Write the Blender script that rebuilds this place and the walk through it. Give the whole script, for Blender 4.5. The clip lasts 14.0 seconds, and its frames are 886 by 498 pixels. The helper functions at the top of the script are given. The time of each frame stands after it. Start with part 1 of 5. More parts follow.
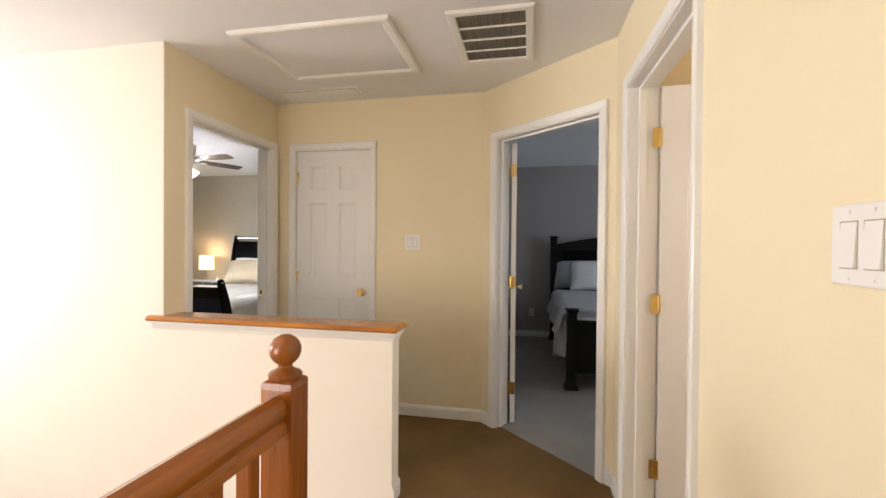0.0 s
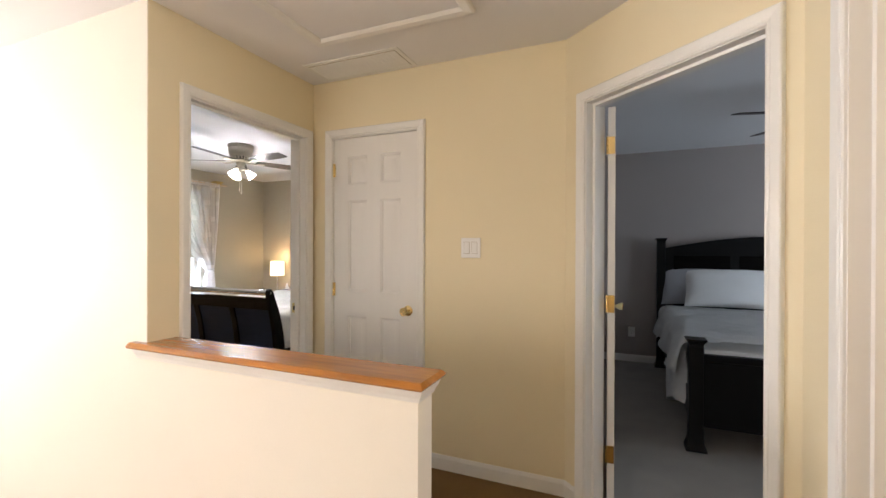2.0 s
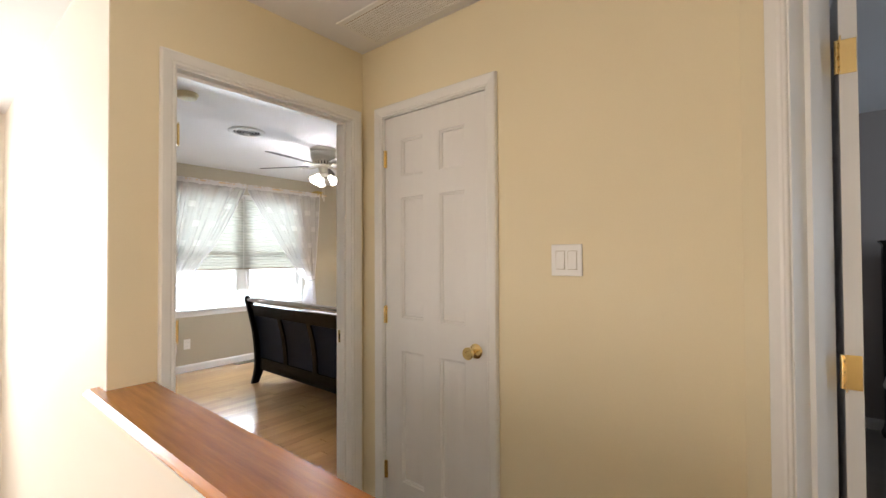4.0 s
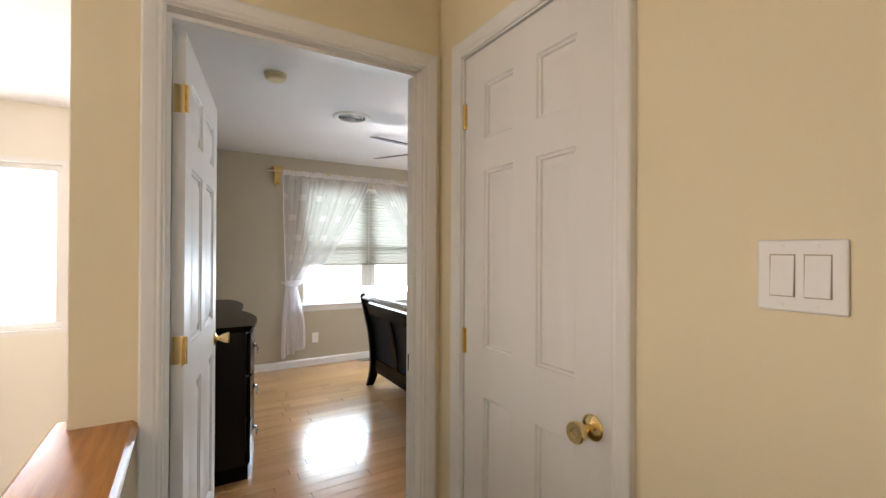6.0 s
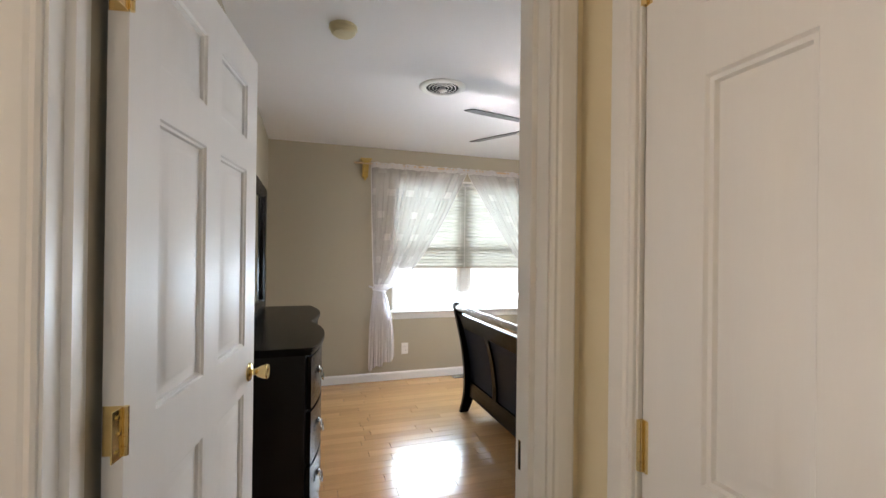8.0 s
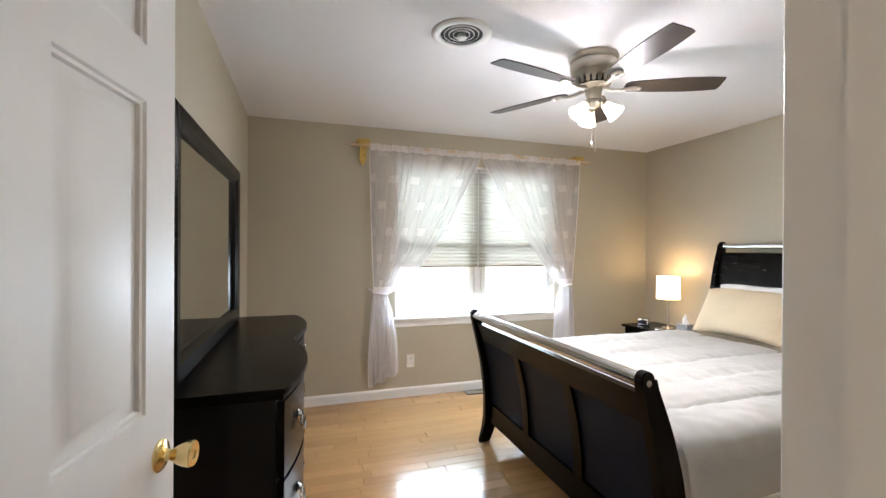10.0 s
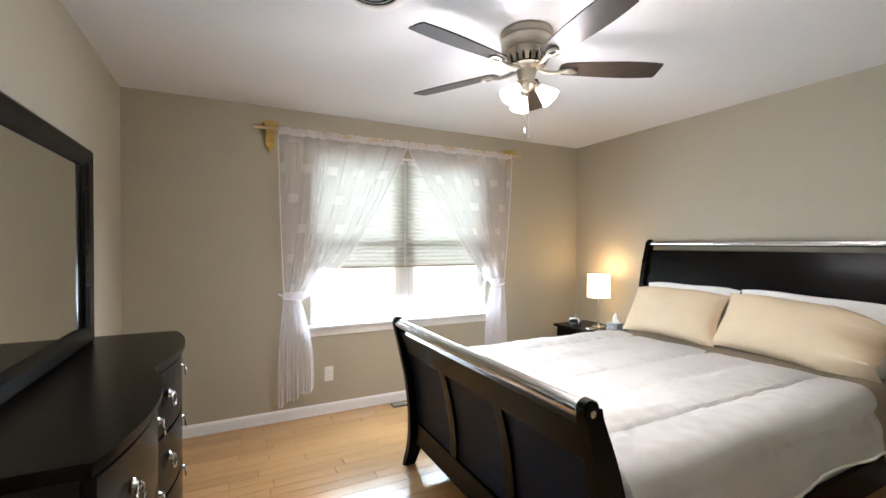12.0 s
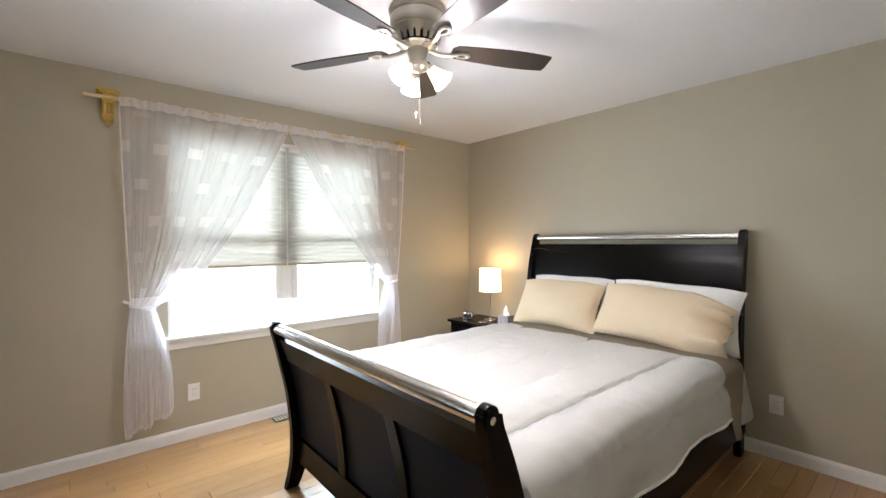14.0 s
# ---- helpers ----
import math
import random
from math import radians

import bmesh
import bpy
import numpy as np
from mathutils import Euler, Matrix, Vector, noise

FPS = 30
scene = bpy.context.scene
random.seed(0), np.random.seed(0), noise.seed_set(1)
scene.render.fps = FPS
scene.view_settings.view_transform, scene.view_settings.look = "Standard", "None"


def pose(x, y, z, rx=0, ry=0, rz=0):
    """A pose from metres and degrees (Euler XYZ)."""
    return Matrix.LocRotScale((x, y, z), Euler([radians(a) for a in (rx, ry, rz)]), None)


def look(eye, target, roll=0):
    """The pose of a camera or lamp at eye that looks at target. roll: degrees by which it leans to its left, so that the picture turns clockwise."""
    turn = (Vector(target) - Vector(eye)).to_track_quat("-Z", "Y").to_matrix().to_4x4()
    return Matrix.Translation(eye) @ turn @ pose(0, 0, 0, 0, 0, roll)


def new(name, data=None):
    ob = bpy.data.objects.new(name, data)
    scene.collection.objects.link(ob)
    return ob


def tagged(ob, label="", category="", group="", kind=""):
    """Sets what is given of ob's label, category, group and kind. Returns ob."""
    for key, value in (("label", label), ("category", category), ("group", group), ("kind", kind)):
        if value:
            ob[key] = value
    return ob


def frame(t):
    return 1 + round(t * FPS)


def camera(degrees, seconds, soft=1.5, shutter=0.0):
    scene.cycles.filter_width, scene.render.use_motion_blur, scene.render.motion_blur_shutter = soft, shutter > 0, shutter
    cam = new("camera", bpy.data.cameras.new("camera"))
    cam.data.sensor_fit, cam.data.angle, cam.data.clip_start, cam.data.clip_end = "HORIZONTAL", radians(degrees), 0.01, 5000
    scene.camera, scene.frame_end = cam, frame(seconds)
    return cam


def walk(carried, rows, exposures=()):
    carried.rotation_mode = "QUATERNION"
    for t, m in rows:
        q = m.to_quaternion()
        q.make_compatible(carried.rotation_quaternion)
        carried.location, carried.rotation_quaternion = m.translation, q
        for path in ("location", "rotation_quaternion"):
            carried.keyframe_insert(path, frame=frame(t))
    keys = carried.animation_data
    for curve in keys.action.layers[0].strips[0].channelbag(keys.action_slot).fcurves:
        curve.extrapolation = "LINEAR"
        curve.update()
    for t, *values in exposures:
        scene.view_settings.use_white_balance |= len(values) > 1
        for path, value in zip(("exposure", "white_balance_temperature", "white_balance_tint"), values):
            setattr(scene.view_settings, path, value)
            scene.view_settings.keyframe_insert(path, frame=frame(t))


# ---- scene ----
cam = camera(92.3, 14.0)
PATH = [
    (0, (0.253, -0.058, 1.298), (-0.142, 1.903, 1.279), 0.5),
    (0.5, (0.237, 0.127, 1.307), (-0.237, 2.07, 1.289), 0.2),
    (1, (0.248, 0.319, 1.324), (-0.31, 2.24, 1.315), 0.2),
    (1.5, (0.25, 0.504, 1.318), (-0.415, 2.39, 1.314), 0.3),
    (2, (0.198, 0.733, 1.315), (-0.579, 2.576, 1.31), 0.2),
    (2.5, (0.105, 0.947, 1.299), (-0.775, 2.743, 1.314), 0.1),
    (3, (0.084, 1.173, 1.303), (-0.91, 2.908, 1.327), -0.2),
    (3.2, (0.088, 1.258, 1.309), (-0.966, 2.958, 1.342), -0.2),
    (5.3, (-0.168, 2.002, 1.355), (-1.739, 3.239, 1.365), -0.2),
    (5.5, (-0.189, 2.064, 1.348), (-1.811, 3.234, 1.364), -0.0),
    (6, (-0.323, 2.223, 1.353), (-2.036, 3.256, 1.362), 0.3),
    (6.5, (-0.464, 2.347, 1.365), (-2.236, 3.274, 1.375), 0.0),
    (7, (-0.623, 2.48, 1.372), (-2.464, 3.263, 1.381), 0.3),
    (7.5, (-0.785, 2.536, 1.372), (-2.672, 3.199, 1.38), 0.3),
    (8, (-0.994, 2.523, 1.364), (-2.898, 3.137, 1.371), 0.7),
    (8.2, (-1.063, 2.519, 1.356), (-2.969, 3.125, 1.368), 0.6),
    (10.3, (-1.695, 2.635, 1.352), (-3.595, 3.26, 1.341), 0.2),
    (10.5, (-1.732, 2.650, 1.362), (-3.626, 3.29, 1.341), 0.1),
    (11, (-1.811, 2.739, 1.366), (-3.686, 3.434, 1.348), -0.1),
    (11.5, (-1.863, 2.793, 1.37), (-3.703, 3.576, 1.355), -0.1),
    (12, (-1.913, 2.82, 1.373), (-3.702, 3.715, 1.352), 0.1),
    (12.5, (-1.973, 2.841, 1.368), (-3.699, 3.851, 1.343), 0.1),
    (13, (-2.011, 2.875, 1.371), (-3.667, 3.996, 1.339), -0.0),
    (13.5, (-2.042, 2.908, 1.364), (-3.628, 4.126, 1.329), -0.0),
    (14, (-2.055, 2.934, 1.355), (-3.57, 4.238, 1.32), -0.3),
]
walk(cam, [(t, look(eye, target, roll)) for t, eye, target, roll in PATH], [(0, -0.03), (3.0, 0.0), (5.5, -0.08), (6.5, -0.16), (8.0, -0.10), (10.5, 0.02), (14.0, 0.02)])

# ---- world and large lights ----
H = 2.42                      # ceiling height
world = bpy.data.worlds.new("sky")
scene.world = world
world.use_nodes = True
wn = world.node_tree.nodes
sky = wn.new("ShaderNodeTexSky")
sky.sky_type, sky.sun_disc = "NISHITA", False
sky.sun_elevation, sky.sun_rotation = radians(48), radians(250)
wn["Background"].inputs[1].default_value = 0.12
world.node_tree.links.new(sky.outputs[0], wn["Background"].inputs[0])


def area_lamp(name, eye, target, w, h, watts, colour, spread=180):
    data = bpy.data.lights.new(name, "AREA")
    data.shape, data.size, data.size_y, data.energy, data.color = "RECTANGLE", w, h, watts, colour
    data.spread = radians(spread)
    ob = new(name, data)
    ob.matrix_world = look(eye, target)
    return ob


def point_lamp(name, at, watts, colour, radius=0.03):
    data = bpy.data.lights.new(name, "POINT")
    data.energy, data.color, data.shadow_soft_size = watts, colour, radius
    ob = new(name, data)
    ob.location = at
    return ob


SUN = bpy.data.lights.new("sun", "SUN")
SUN.energy, SUN.angle, SUN.color = 2.5, radians(0.6), (1.0, 0.95, 0.86)
new("sun", SUN).matrix_world = look((6, 6, 9), (0, 0, 0))
XWIN = -5.421
DAY = (0.70, 0.85, 1.0)
area_lamp("bedroom_window_light", (XWIN, 4.215, 0.985), (-3.6, 4.215, -0.05), 1.58, 0.44, 56, DAY)
area_lamp("bedroom_window_sky_light", (-5.75, 4.215, 1.75), (0, 4.215, 0.3), 1.7, 1.0, 30, DAY)
area_lamp("foyer_window_light", (-4.82, 0.85, 1.37), (-2.0, 1.9, 1.0), 1.2, 1.35, 82, (1.0, 0.93, 0.92))
# Added fill lamp for hall and stairwell, behind an unseen opening in wall_south.
area_lamp("landing_fill_light", (-2.3, -1.75, 0.9), (-2.3, 3, 0.9), 2.2, 2.0, 70, (1.0, 0.87, 0.79))
area_lamp("grey_room_window_light", (3.75, 4.4, 1.4), (0, 4.4, 1.4), 1.3, 1.3, 38, (0.70, 0.83, 1.0))
# Added warm lamp that lights the side door; its true source is unknown.
area_lamp("side_room_fill_light", (2.75, 1.45, 1.5), (0, 1.45, 1.5), 0.8, 1.0, 24, (1.0, 0.80, 0.62))


# ---- materials ----
def material(name, base, rough=0.6, metal=0.0, vary=0.08, scale=2.0, grain=60.0, bump=0.05, stretch=(1, 1, 1), coat=0.0,
             emit=None, per_object=0.0, per_island=0.0, dist=0.002, spec=0.5):
    m = bpy.data.materials.new(name)
    m.use_nodes = True
    nt = m.node_tree
    b = nt.nodes["Principled BSDF"]
    b.inputs["Roughness"].default_value = rough
    b.inputs["Metallic"].default_value = metal
    b.inputs["Coat Weight"].default_value = coat
    b.inputs["Coat Roughness"].default_value = 0.12
    b.inputs["Specular IOR Level"].default_value = spec
    tc = nt.nodes.new("ShaderNodeTexCoord")
    mp = nt.nodes.new("ShaderNodeMapping")
    mp.inputs["Scale"].default_value = stretch
    nt.links.new(tc.outputs["Object"], mp.inputs["Vector"])
    big, fine = nt.nodes.new("ShaderNodeTexNoise"), nt.nodes.new("ShaderNodeTexNoise")
    big.inputs["Scale"].default_value, fine.inputs["Scale"].default_value = scale, grain
    big.inputs["Detail"].default_value, fine.inputs["Detail"].default_value = 4, 5
    for n in (big, fine):
        nt.links.new(mp.outputs[0], n.inputs["Vector"])
    add = nt.nodes.new("ShaderNodeMath")
    add.operation = "MULTIPLY_ADD"
    add.inputs[1].default_value = 0.4
    nt.links.new(fine.outputs["Fac"], add.inputs[0])
    nt.links.new(big.outputs["Fac"], add.inputs[2])
    last = add.outputs[0]
    if per_object or per_island:
        src = nt.nodes.new("ShaderNodeObjectInfo").outputs["Random"] if per_object else nt.nodes.new("ShaderNodeNewGeometry").outputs["Random Per Island"]
        ma = nt.nodes.new("ShaderNodeMath")
        ma.operation = "MULTIPLY_ADD"
        ma.inputs[1].default_value = per_object or per_island
        nt.links.new(src, ma.inputs[0])
        nt.links.new(last, ma.inputs[2])
        last = ma.outputs[0]
        if per_object:
            off = nt.nodes.new("ShaderNodeVectorMath")
            off.operation = "SCALE"
            off.inputs[0].default_value = (7.3, 11.1, 3.7)
            nt.links.new(src, off.inputs["Scale"])
            nt.links.new(off.outputs[0], mp.inputs["Location"])
    top = 1.4 + (per_object or per_island)
    ramp = nt.nodes.new("ShaderNodeMapRange")
    ramp.inputs["From Min"].default_value, ramp.inputs["From Max"].default_value = 0.4, top - 0.4
    nt.links.new(last, ramp.inputs["Value"])
    mix = nt.nodes.new("ShaderNodeMix")
    mix.data_type = "RGBA"
    mix.inputs["A"].default_value = (*[c * (1 - vary) for c in base], 1)
    mix.inputs["B"].default_value = (*[min(1, c * (1 + vary)) for c in base], 1)
    nt.links.new(ramp.outputs[0], mix.inputs["Factor"])
    nt.links.new(mix.outputs["Result"], b.inputs["Base Color"])
    if bump:
        bp = nt.nodes.new("ShaderNodeBump")
        bp.inputs["Strength"].default_value, bp.inputs["Distance"].default_value = bump, dist
        nt.links.new(fine.outputs["Fac"], bp.inputs["Height"])
        nt.links.new(bp.outputs[0], b.inputs["Normal"])
    if emit:
        b.inputs["Emission Color"].default_value = (*emit[0], 1)
        b.inputs["Emission Strength"].default_value = emit[1]
    return m


def sheer(name, base, clear, pattern=False):
    """Thin cloth: part of the light goes straight through, the rest is scattered to both sides."""
    m = material(name, base, 0.8, vary=0.04, scale=5, grain=300, bump=0.1)
    nt = m.node_tree
    b, out = nt.nodes["Principled BSDF"], nt.nodes["Material Output"]
    tl, tr = nt.nodes.new("ShaderNodeBsdfTranslucent"), nt.nodes.new("ShaderNodeBsdfTransparent")
    tl.inputs[0].default_value = (*base, 1)
    half, whole = nt.nodes.new("ShaderNodeMixShader"), nt.nodes.new("ShaderNodeMixShader")
    half.inputs[0].default_value, whole.inputs[0].default_value = 0.55, clear
    nt.links.new(b.outputs[0], half.inputs[1])
    nt.links.new(tl.outputs[0], half.inputs[2])
    nt.links.new(half.outputs[0], whole.inputs[1])
    nt.links.new(tr.outputs[0], whole.inputs[2])
    nt.links.new(whole.outputs[0], out.inputs[0])
    if pattern:  # woven rectangles, denser than the ground of the cloth
        tc, mp = nt.nodes.new("ShaderNodeTexCoord"), nt.nodes.new("ShaderNodeMapping")
        mp.inputs["Rotation"].default_value = (0, radians(90), radians(90))
        br = nt.nodes.new("ShaderNodeTexBrick")
        br.inputs["Scale"].default_value = 1.0
        br.inputs["Brick Width"].default_value, br.inputs["Row Height"].default_value = 0.27, 0.23
        br.inputs["Mortar Size"].default_value, br.inputs["Mortar Smooth"].default_value = 0.085, 0.1
        br.inputs["Color1"].default_value, br.inputs["Color2"].default_value = (clear - 0.11,) * 3 + (1,), (clear,) * 3 + (1,)
        br.inputs["Mortar"].default_value = (clear + 0.02,) * 3 + (1,)
        nt.links.new(tc.outputs["UV"], br.inputs["Vector"])
        nt.links.new(br.outputs["Color"], whole.inputs[0])
    return m


def clear_glass(name):
    m = bpy.data.materials.new(name)
    m.use_nodes = True
    b = m.node_tree.nodes["Principled BSDF"]
    b.inputs["Roughness"].default_value, b.inputs["Transmission Weight"].default_value, b.inputs["IOR"].default_value = 0.0, 1.0, 1.45
    return m


YELLOW = material("cream_yellow_paint", (0.80, 0.705, 0.495), 0.62, vary=0.03, scale=1.2, grain=220, bump=0.08)
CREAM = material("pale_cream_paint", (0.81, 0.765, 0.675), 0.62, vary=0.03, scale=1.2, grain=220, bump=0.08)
TAN = material("warm_grey_tan_paint", (0.435, 0.391, 0.297), 0.65, vary=0.03, scale=1.2, grain=220, bump=0.08)
GREY = material("grey_paint", (0.40, 0.355, 0.33), 0.65, vary=0.03, scale=1.2, grain=220, bump=0.08)
CEIL = material("white_ceiling_paint", (0.79, 0.78, 0.785), 0.85, vary=0.025, scale=0.9, grain=160, bump=0.12)
WHITE = material("white_trim_paint", (0.80, 0.79, 0.76), 0.38, vary=0.02, scale=3, grain=90, bump=0.012)
DOORW = material("white_door_paint", (0.78, 0.77, 0.75), 0.46, vary=0.02, scale=3, grain=40, bump=0.10, stretch=(6, 6, 0.6))
PLASTIC = material("white_plastic", (0.80, 0.79, 0.76), 0.35, vary=0.01, bump=0.0)
CARPET = material("brown_carpet", (0.235, 0.145, 0.062), 0.95, vary=0.16, scale=3, grain=420, bump=0.9, dist=0.006, spec=0.1)
CARPET2 = material("grey_carpet", (0.40, 0.37, 0.33), 0.95, vary=0.12, scale=3, grain=420, bump=0.9, dist=0.006, spec=0.1)
OAK = material("light_maple_plank", (0.40, 0.222, 0.092), 0.20, vary=0.22, scale=3.0, grain=26, bump=0.03, stretch=(9, 0.7, 1), per_object=0.7, coat=0.45)
OAKGAP = material("dark_floor_gap", (0.16, 0.09, 0.04), 0.7)
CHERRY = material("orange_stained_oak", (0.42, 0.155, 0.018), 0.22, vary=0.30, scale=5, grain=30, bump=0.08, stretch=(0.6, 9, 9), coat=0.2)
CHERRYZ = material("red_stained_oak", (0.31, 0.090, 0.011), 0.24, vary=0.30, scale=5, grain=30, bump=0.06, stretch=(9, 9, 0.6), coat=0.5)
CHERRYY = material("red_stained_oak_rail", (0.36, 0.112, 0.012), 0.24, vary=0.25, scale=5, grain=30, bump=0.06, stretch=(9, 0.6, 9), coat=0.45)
ESPRESSO = material("espresso_wood", (0.0045, 0.0035, 0.003), 0.26, vary=0.25, scale=4, grain=40, bump=0.008, stretch=(1, 6, 6), spec=0.10)
BLACKW = material("black_brown_wood", (0.004, 0.0035, 0.0035), 0.4, vary=0.2, scale=4, grain=40, bump=0.04, spec=0.25)
BLUEBLK = material("blue_black_panel", (0.008, 0.014, 0.034), 0.5, vary=0.15, scale=6, grain=120, bump=0.15, spec=0.15)
BLADE = material("dark_walnut_blade", (0.026, 0.018, 0.014), 0.42, vary=0.25, scale=4, grain=30, bump=0.04, stretch=(1, 9, 1))
NICKEL = material("brushed_nickel", (0.70, 0.65, 0.58), 0.30, 1.0, vary=0.06, scale=8, grain=120, bump=0.03, stretch=(1, 1, 12))
CHROME = material("satin_chrome", (0.66, 0.65, 0.64), 0.22, 1.0, vary=0.05, bump=0.02)
BRASS = material("polished_brass", (0.86, 0.67, 0.32), 0.17, 1.0, vary=0.08, bump=0.02)
GOLD = material("gilded_resin", (0.52, 0.36, 0.09), 0.42, 0.35, vary=0.25, scale=20, grain=120, bump=0.2)
# Near-black colour that stands in for the shade inside holes and hollows.
DARK = material("hollow_shade_black", (0.02, 0.02, 0.02), 0.8)
FILTER = material("grey_air_filter", (0.25, 0.235, 0.21), 0.9, vary=0.5, scale=6, grain=8, stretch=(40, 1, 1), bump=0.3)
COMFORT = material("white_quilted_cotton", (0.92, 0.905, 0.88), 0.85, vary=0.03, scale=4, grain=130, bump=0.25, spec=0.2)
# Stitching darker than the quilt: the seam grooves' shade is in this colour.
SEAM = material("shaded_cream_stitching", (0.66, 0.60, 0.50), 0.85)
LINEN = material("tan_cotton", (0.66, 0.53, 0.365), 0.8, vary=0.05, scale=4, grain=200, bump=0.2, spec=0.2)
SHEET = material("taupe_sheet", (0.42, 0.36, 0.27), 0.8, vary=0.05, scale=4, grain=200, bump=0.2, spec=0.2)
COTTON = material("white_cotton", (0.88, 0.87, 0.85), 0.85, vary=0.03, scale=4, grain=200, bump=0.2, spec=0.2)
SHADEW = material("glowing_linen_shade", (0.85, 0.75, 0.6), 0.8, emit=((1.0, 0.72, 0.42), 3.2), vary=0.03)
BULB = material("lit_frosted_glass", (0.9, 0.88, 0.85), 0.4, emit=((1.0, 0.93, 0.82), 7.0), vary=0.0, bump=0.0)
PLEAT = sheer("cream_pleated_shade", (0.70, 0.70, 0.65), 0.13)
VOILE = sheer("white_sheer_voile", (0.93, 0.91, 0.94), 0.57, pattern=True)
GATHER = sheer("gathered_sheer_voile", (0.93, 0.91, 0.94), 0.36)
GREYC = material("dim_grey_cotton", (0.38, 0.38, 0.40), 0.85, vary=0.05, scale=4, grain=200, bump=0.2, spec=0.2)
HEM = sheer("white_gathered_voile", (0.93, 0.91, 0.93), 0.30)
GLASS = clear_glass("window_glass")
MIRROR = material("mirror_silver", (0.82, 0.84, 0.82), 0.02, 1.0, vary=0.0, bump=0.0)
SCREEN = material("dark_display", (0.02, 0.02, 0.03), 0.15)
TISSUE = material("patterned_carton", (0.33, 0.33, 0.34), 0.6, vary=0.5, scale=60, grain=200)
PINE = material("pale_pine", (0.62, 0.46, 0.28), 0.5, vary=0.15, scale=6, grain=40, stretch=(9, 1, 9))
GROUND = material("lawn", (0.07, 0.10, 0.04), 0.9, vary=0.3, scale=1, grain=30)


# ---- building helpers ----
def finish(name, bm, mats, smooth=False):
    bmesh.ops.recalc_face_normals(bm, faces=bm.faces)
    me = bpy.data.meshes.new(name)
    bm.to_mesh(me)
    bm.free()
    for m in (mats if isinstance(mats, (list, tuple)) else [mats]):
        me.materials.append(m)
    if smooth:
        me.polygons.foreach_set("use_smooth", [True] * len(me.polygons))
        me.set_sharp_from_angle(angle=radians(35))
    return me


def part(name, bm, mat, parent=None, label="", smooth=False, at=None):
    ob = new(name, finish(name, bm, mat, smooth))
    ob.parent = parent
    if at is not None:
        ob.matrix_local = at
    if label:
        tagged(ob, label)
    return ob


def thing(name, label, category, at=None, group="", kind=""):
    ob = new(name)
    ob.empty_display_size = 0.1
    if at is not None:
        ob.matrix_world = at
    return tagged(ob, label, category, group, kind)


def box(bm, x0, x1, y0, y1, z0, z1, bevel=0.0, seg=1):
    v = [bm.verts.new((x, y, z)) for x in (x0, x1) for y in (y0, y1) for z in (z0, z1)]
    fs = [bm.faces.new([v[i] for i in q]) for q in ((0, 1, 3, 2), (4, 6, 7, 5), (0, 4, 5, 1), (2, 3, 7, 6), (0, 2, 6, 4), (1, 5, 7, 3))]
    if bevel:
        es = {e for f in fs for e in f.edges}
        bmesh.ops.bevel(bm, geom=list(es), offset=bevel, segments=seg, affect="EDGES", profile=0.6)
    return bm


def boxed(*a, **k):
    return box(bmesh.new(), *a, **k)


def lathe(bm, profile, n=24, m=None):
    """Turns (radius, height) points round z; m places the result."""
    m = m or Matrix()
    rings = []
    for r, z in profile:
        if r < 1e-5:
            rings.append([bm.verts.new(m @ Vector((0, 0, z)))])
        else:
            rings.append([bm.verts.new(m @ Vector((r * math.cos(2 * math.pi * i / n), r * math.sin(2 * math.pi * i / n), z))) for i in range(n)])
    for a, b in zip(rings, rings[1:]):
        for i in range(n):
            j = (i + 1) % n
            q = [a[i % len(a)], a[j % len(a)], b[j % len(b)], b[i % len(b)]]
            q = list(dict.fromkeys(q))
            if len(q) > 2:
                bm.faces.new(q)
    return bm


def tube(bm, pts, r, n=10):
    """A round bar along points."""
    pts = [Vector(p) for p in pts]
    rings = []
    for i, p in enumerate(pts):
        d = (pts[min(i + 1, len(pts) - 1)] - pts[max(i - 1, 0)]).normalized()
        a = d.cross(Vector((0, 0, 1)))
        a = a.normalized() if a.length > 1e-4 else Vector((1, 0, 0))
        b = d.cross(a)
        rad = r[i] if isinstance(r, (list, tuple)) else r
        rings.append([bm.verts.new(p + rad * (math.cos(2 * math.pi * k / n) * a + math.sin(2 * math.pi * k / n) * b)) for k in range(n)])
    for a, b in zip(rings, rings[1:]):
        for k in range(n):
            bm.faces.new((a[k], a[(k + 1) % n], b[(k + 1) % n], b[k]))
    bm.faces.new(rings[0])
    bm.faces.new(rings[-1])
    return bm


def extrude_outline(bm, outline, axis, a, b, bevel=0.0):
    """A flat outline of 2D points, made a slab from a to b along the axis (x: points are y, z; y: x, z; z: x, y)."""
    def place(p, c):
        return {"x": (c, p[0], p[1]), "y": (p[0], c, p[1]), "z": (p[0], p[1], c)}[axis]
    lo, hi = [bm.verts.new(place(p, a)) for p in outline], [bm.verts.new(place(p, b)) for p in outline]
    n = len(outline)
    caps = [bm.faces.new(lo), bm.faces.new(hi)]
    for i in range(n):
        bm.faces.new((lo[i], lo[(i + 1) % n], hi[(i + 1) % n], hi[i]))
    if bevel:
        es = {e for f in caps for e in f.edges}
        bmesh.ops.bevel(bm, geom=list(es), offset=bevel, segments=2, affect="EDGES")
    return bm


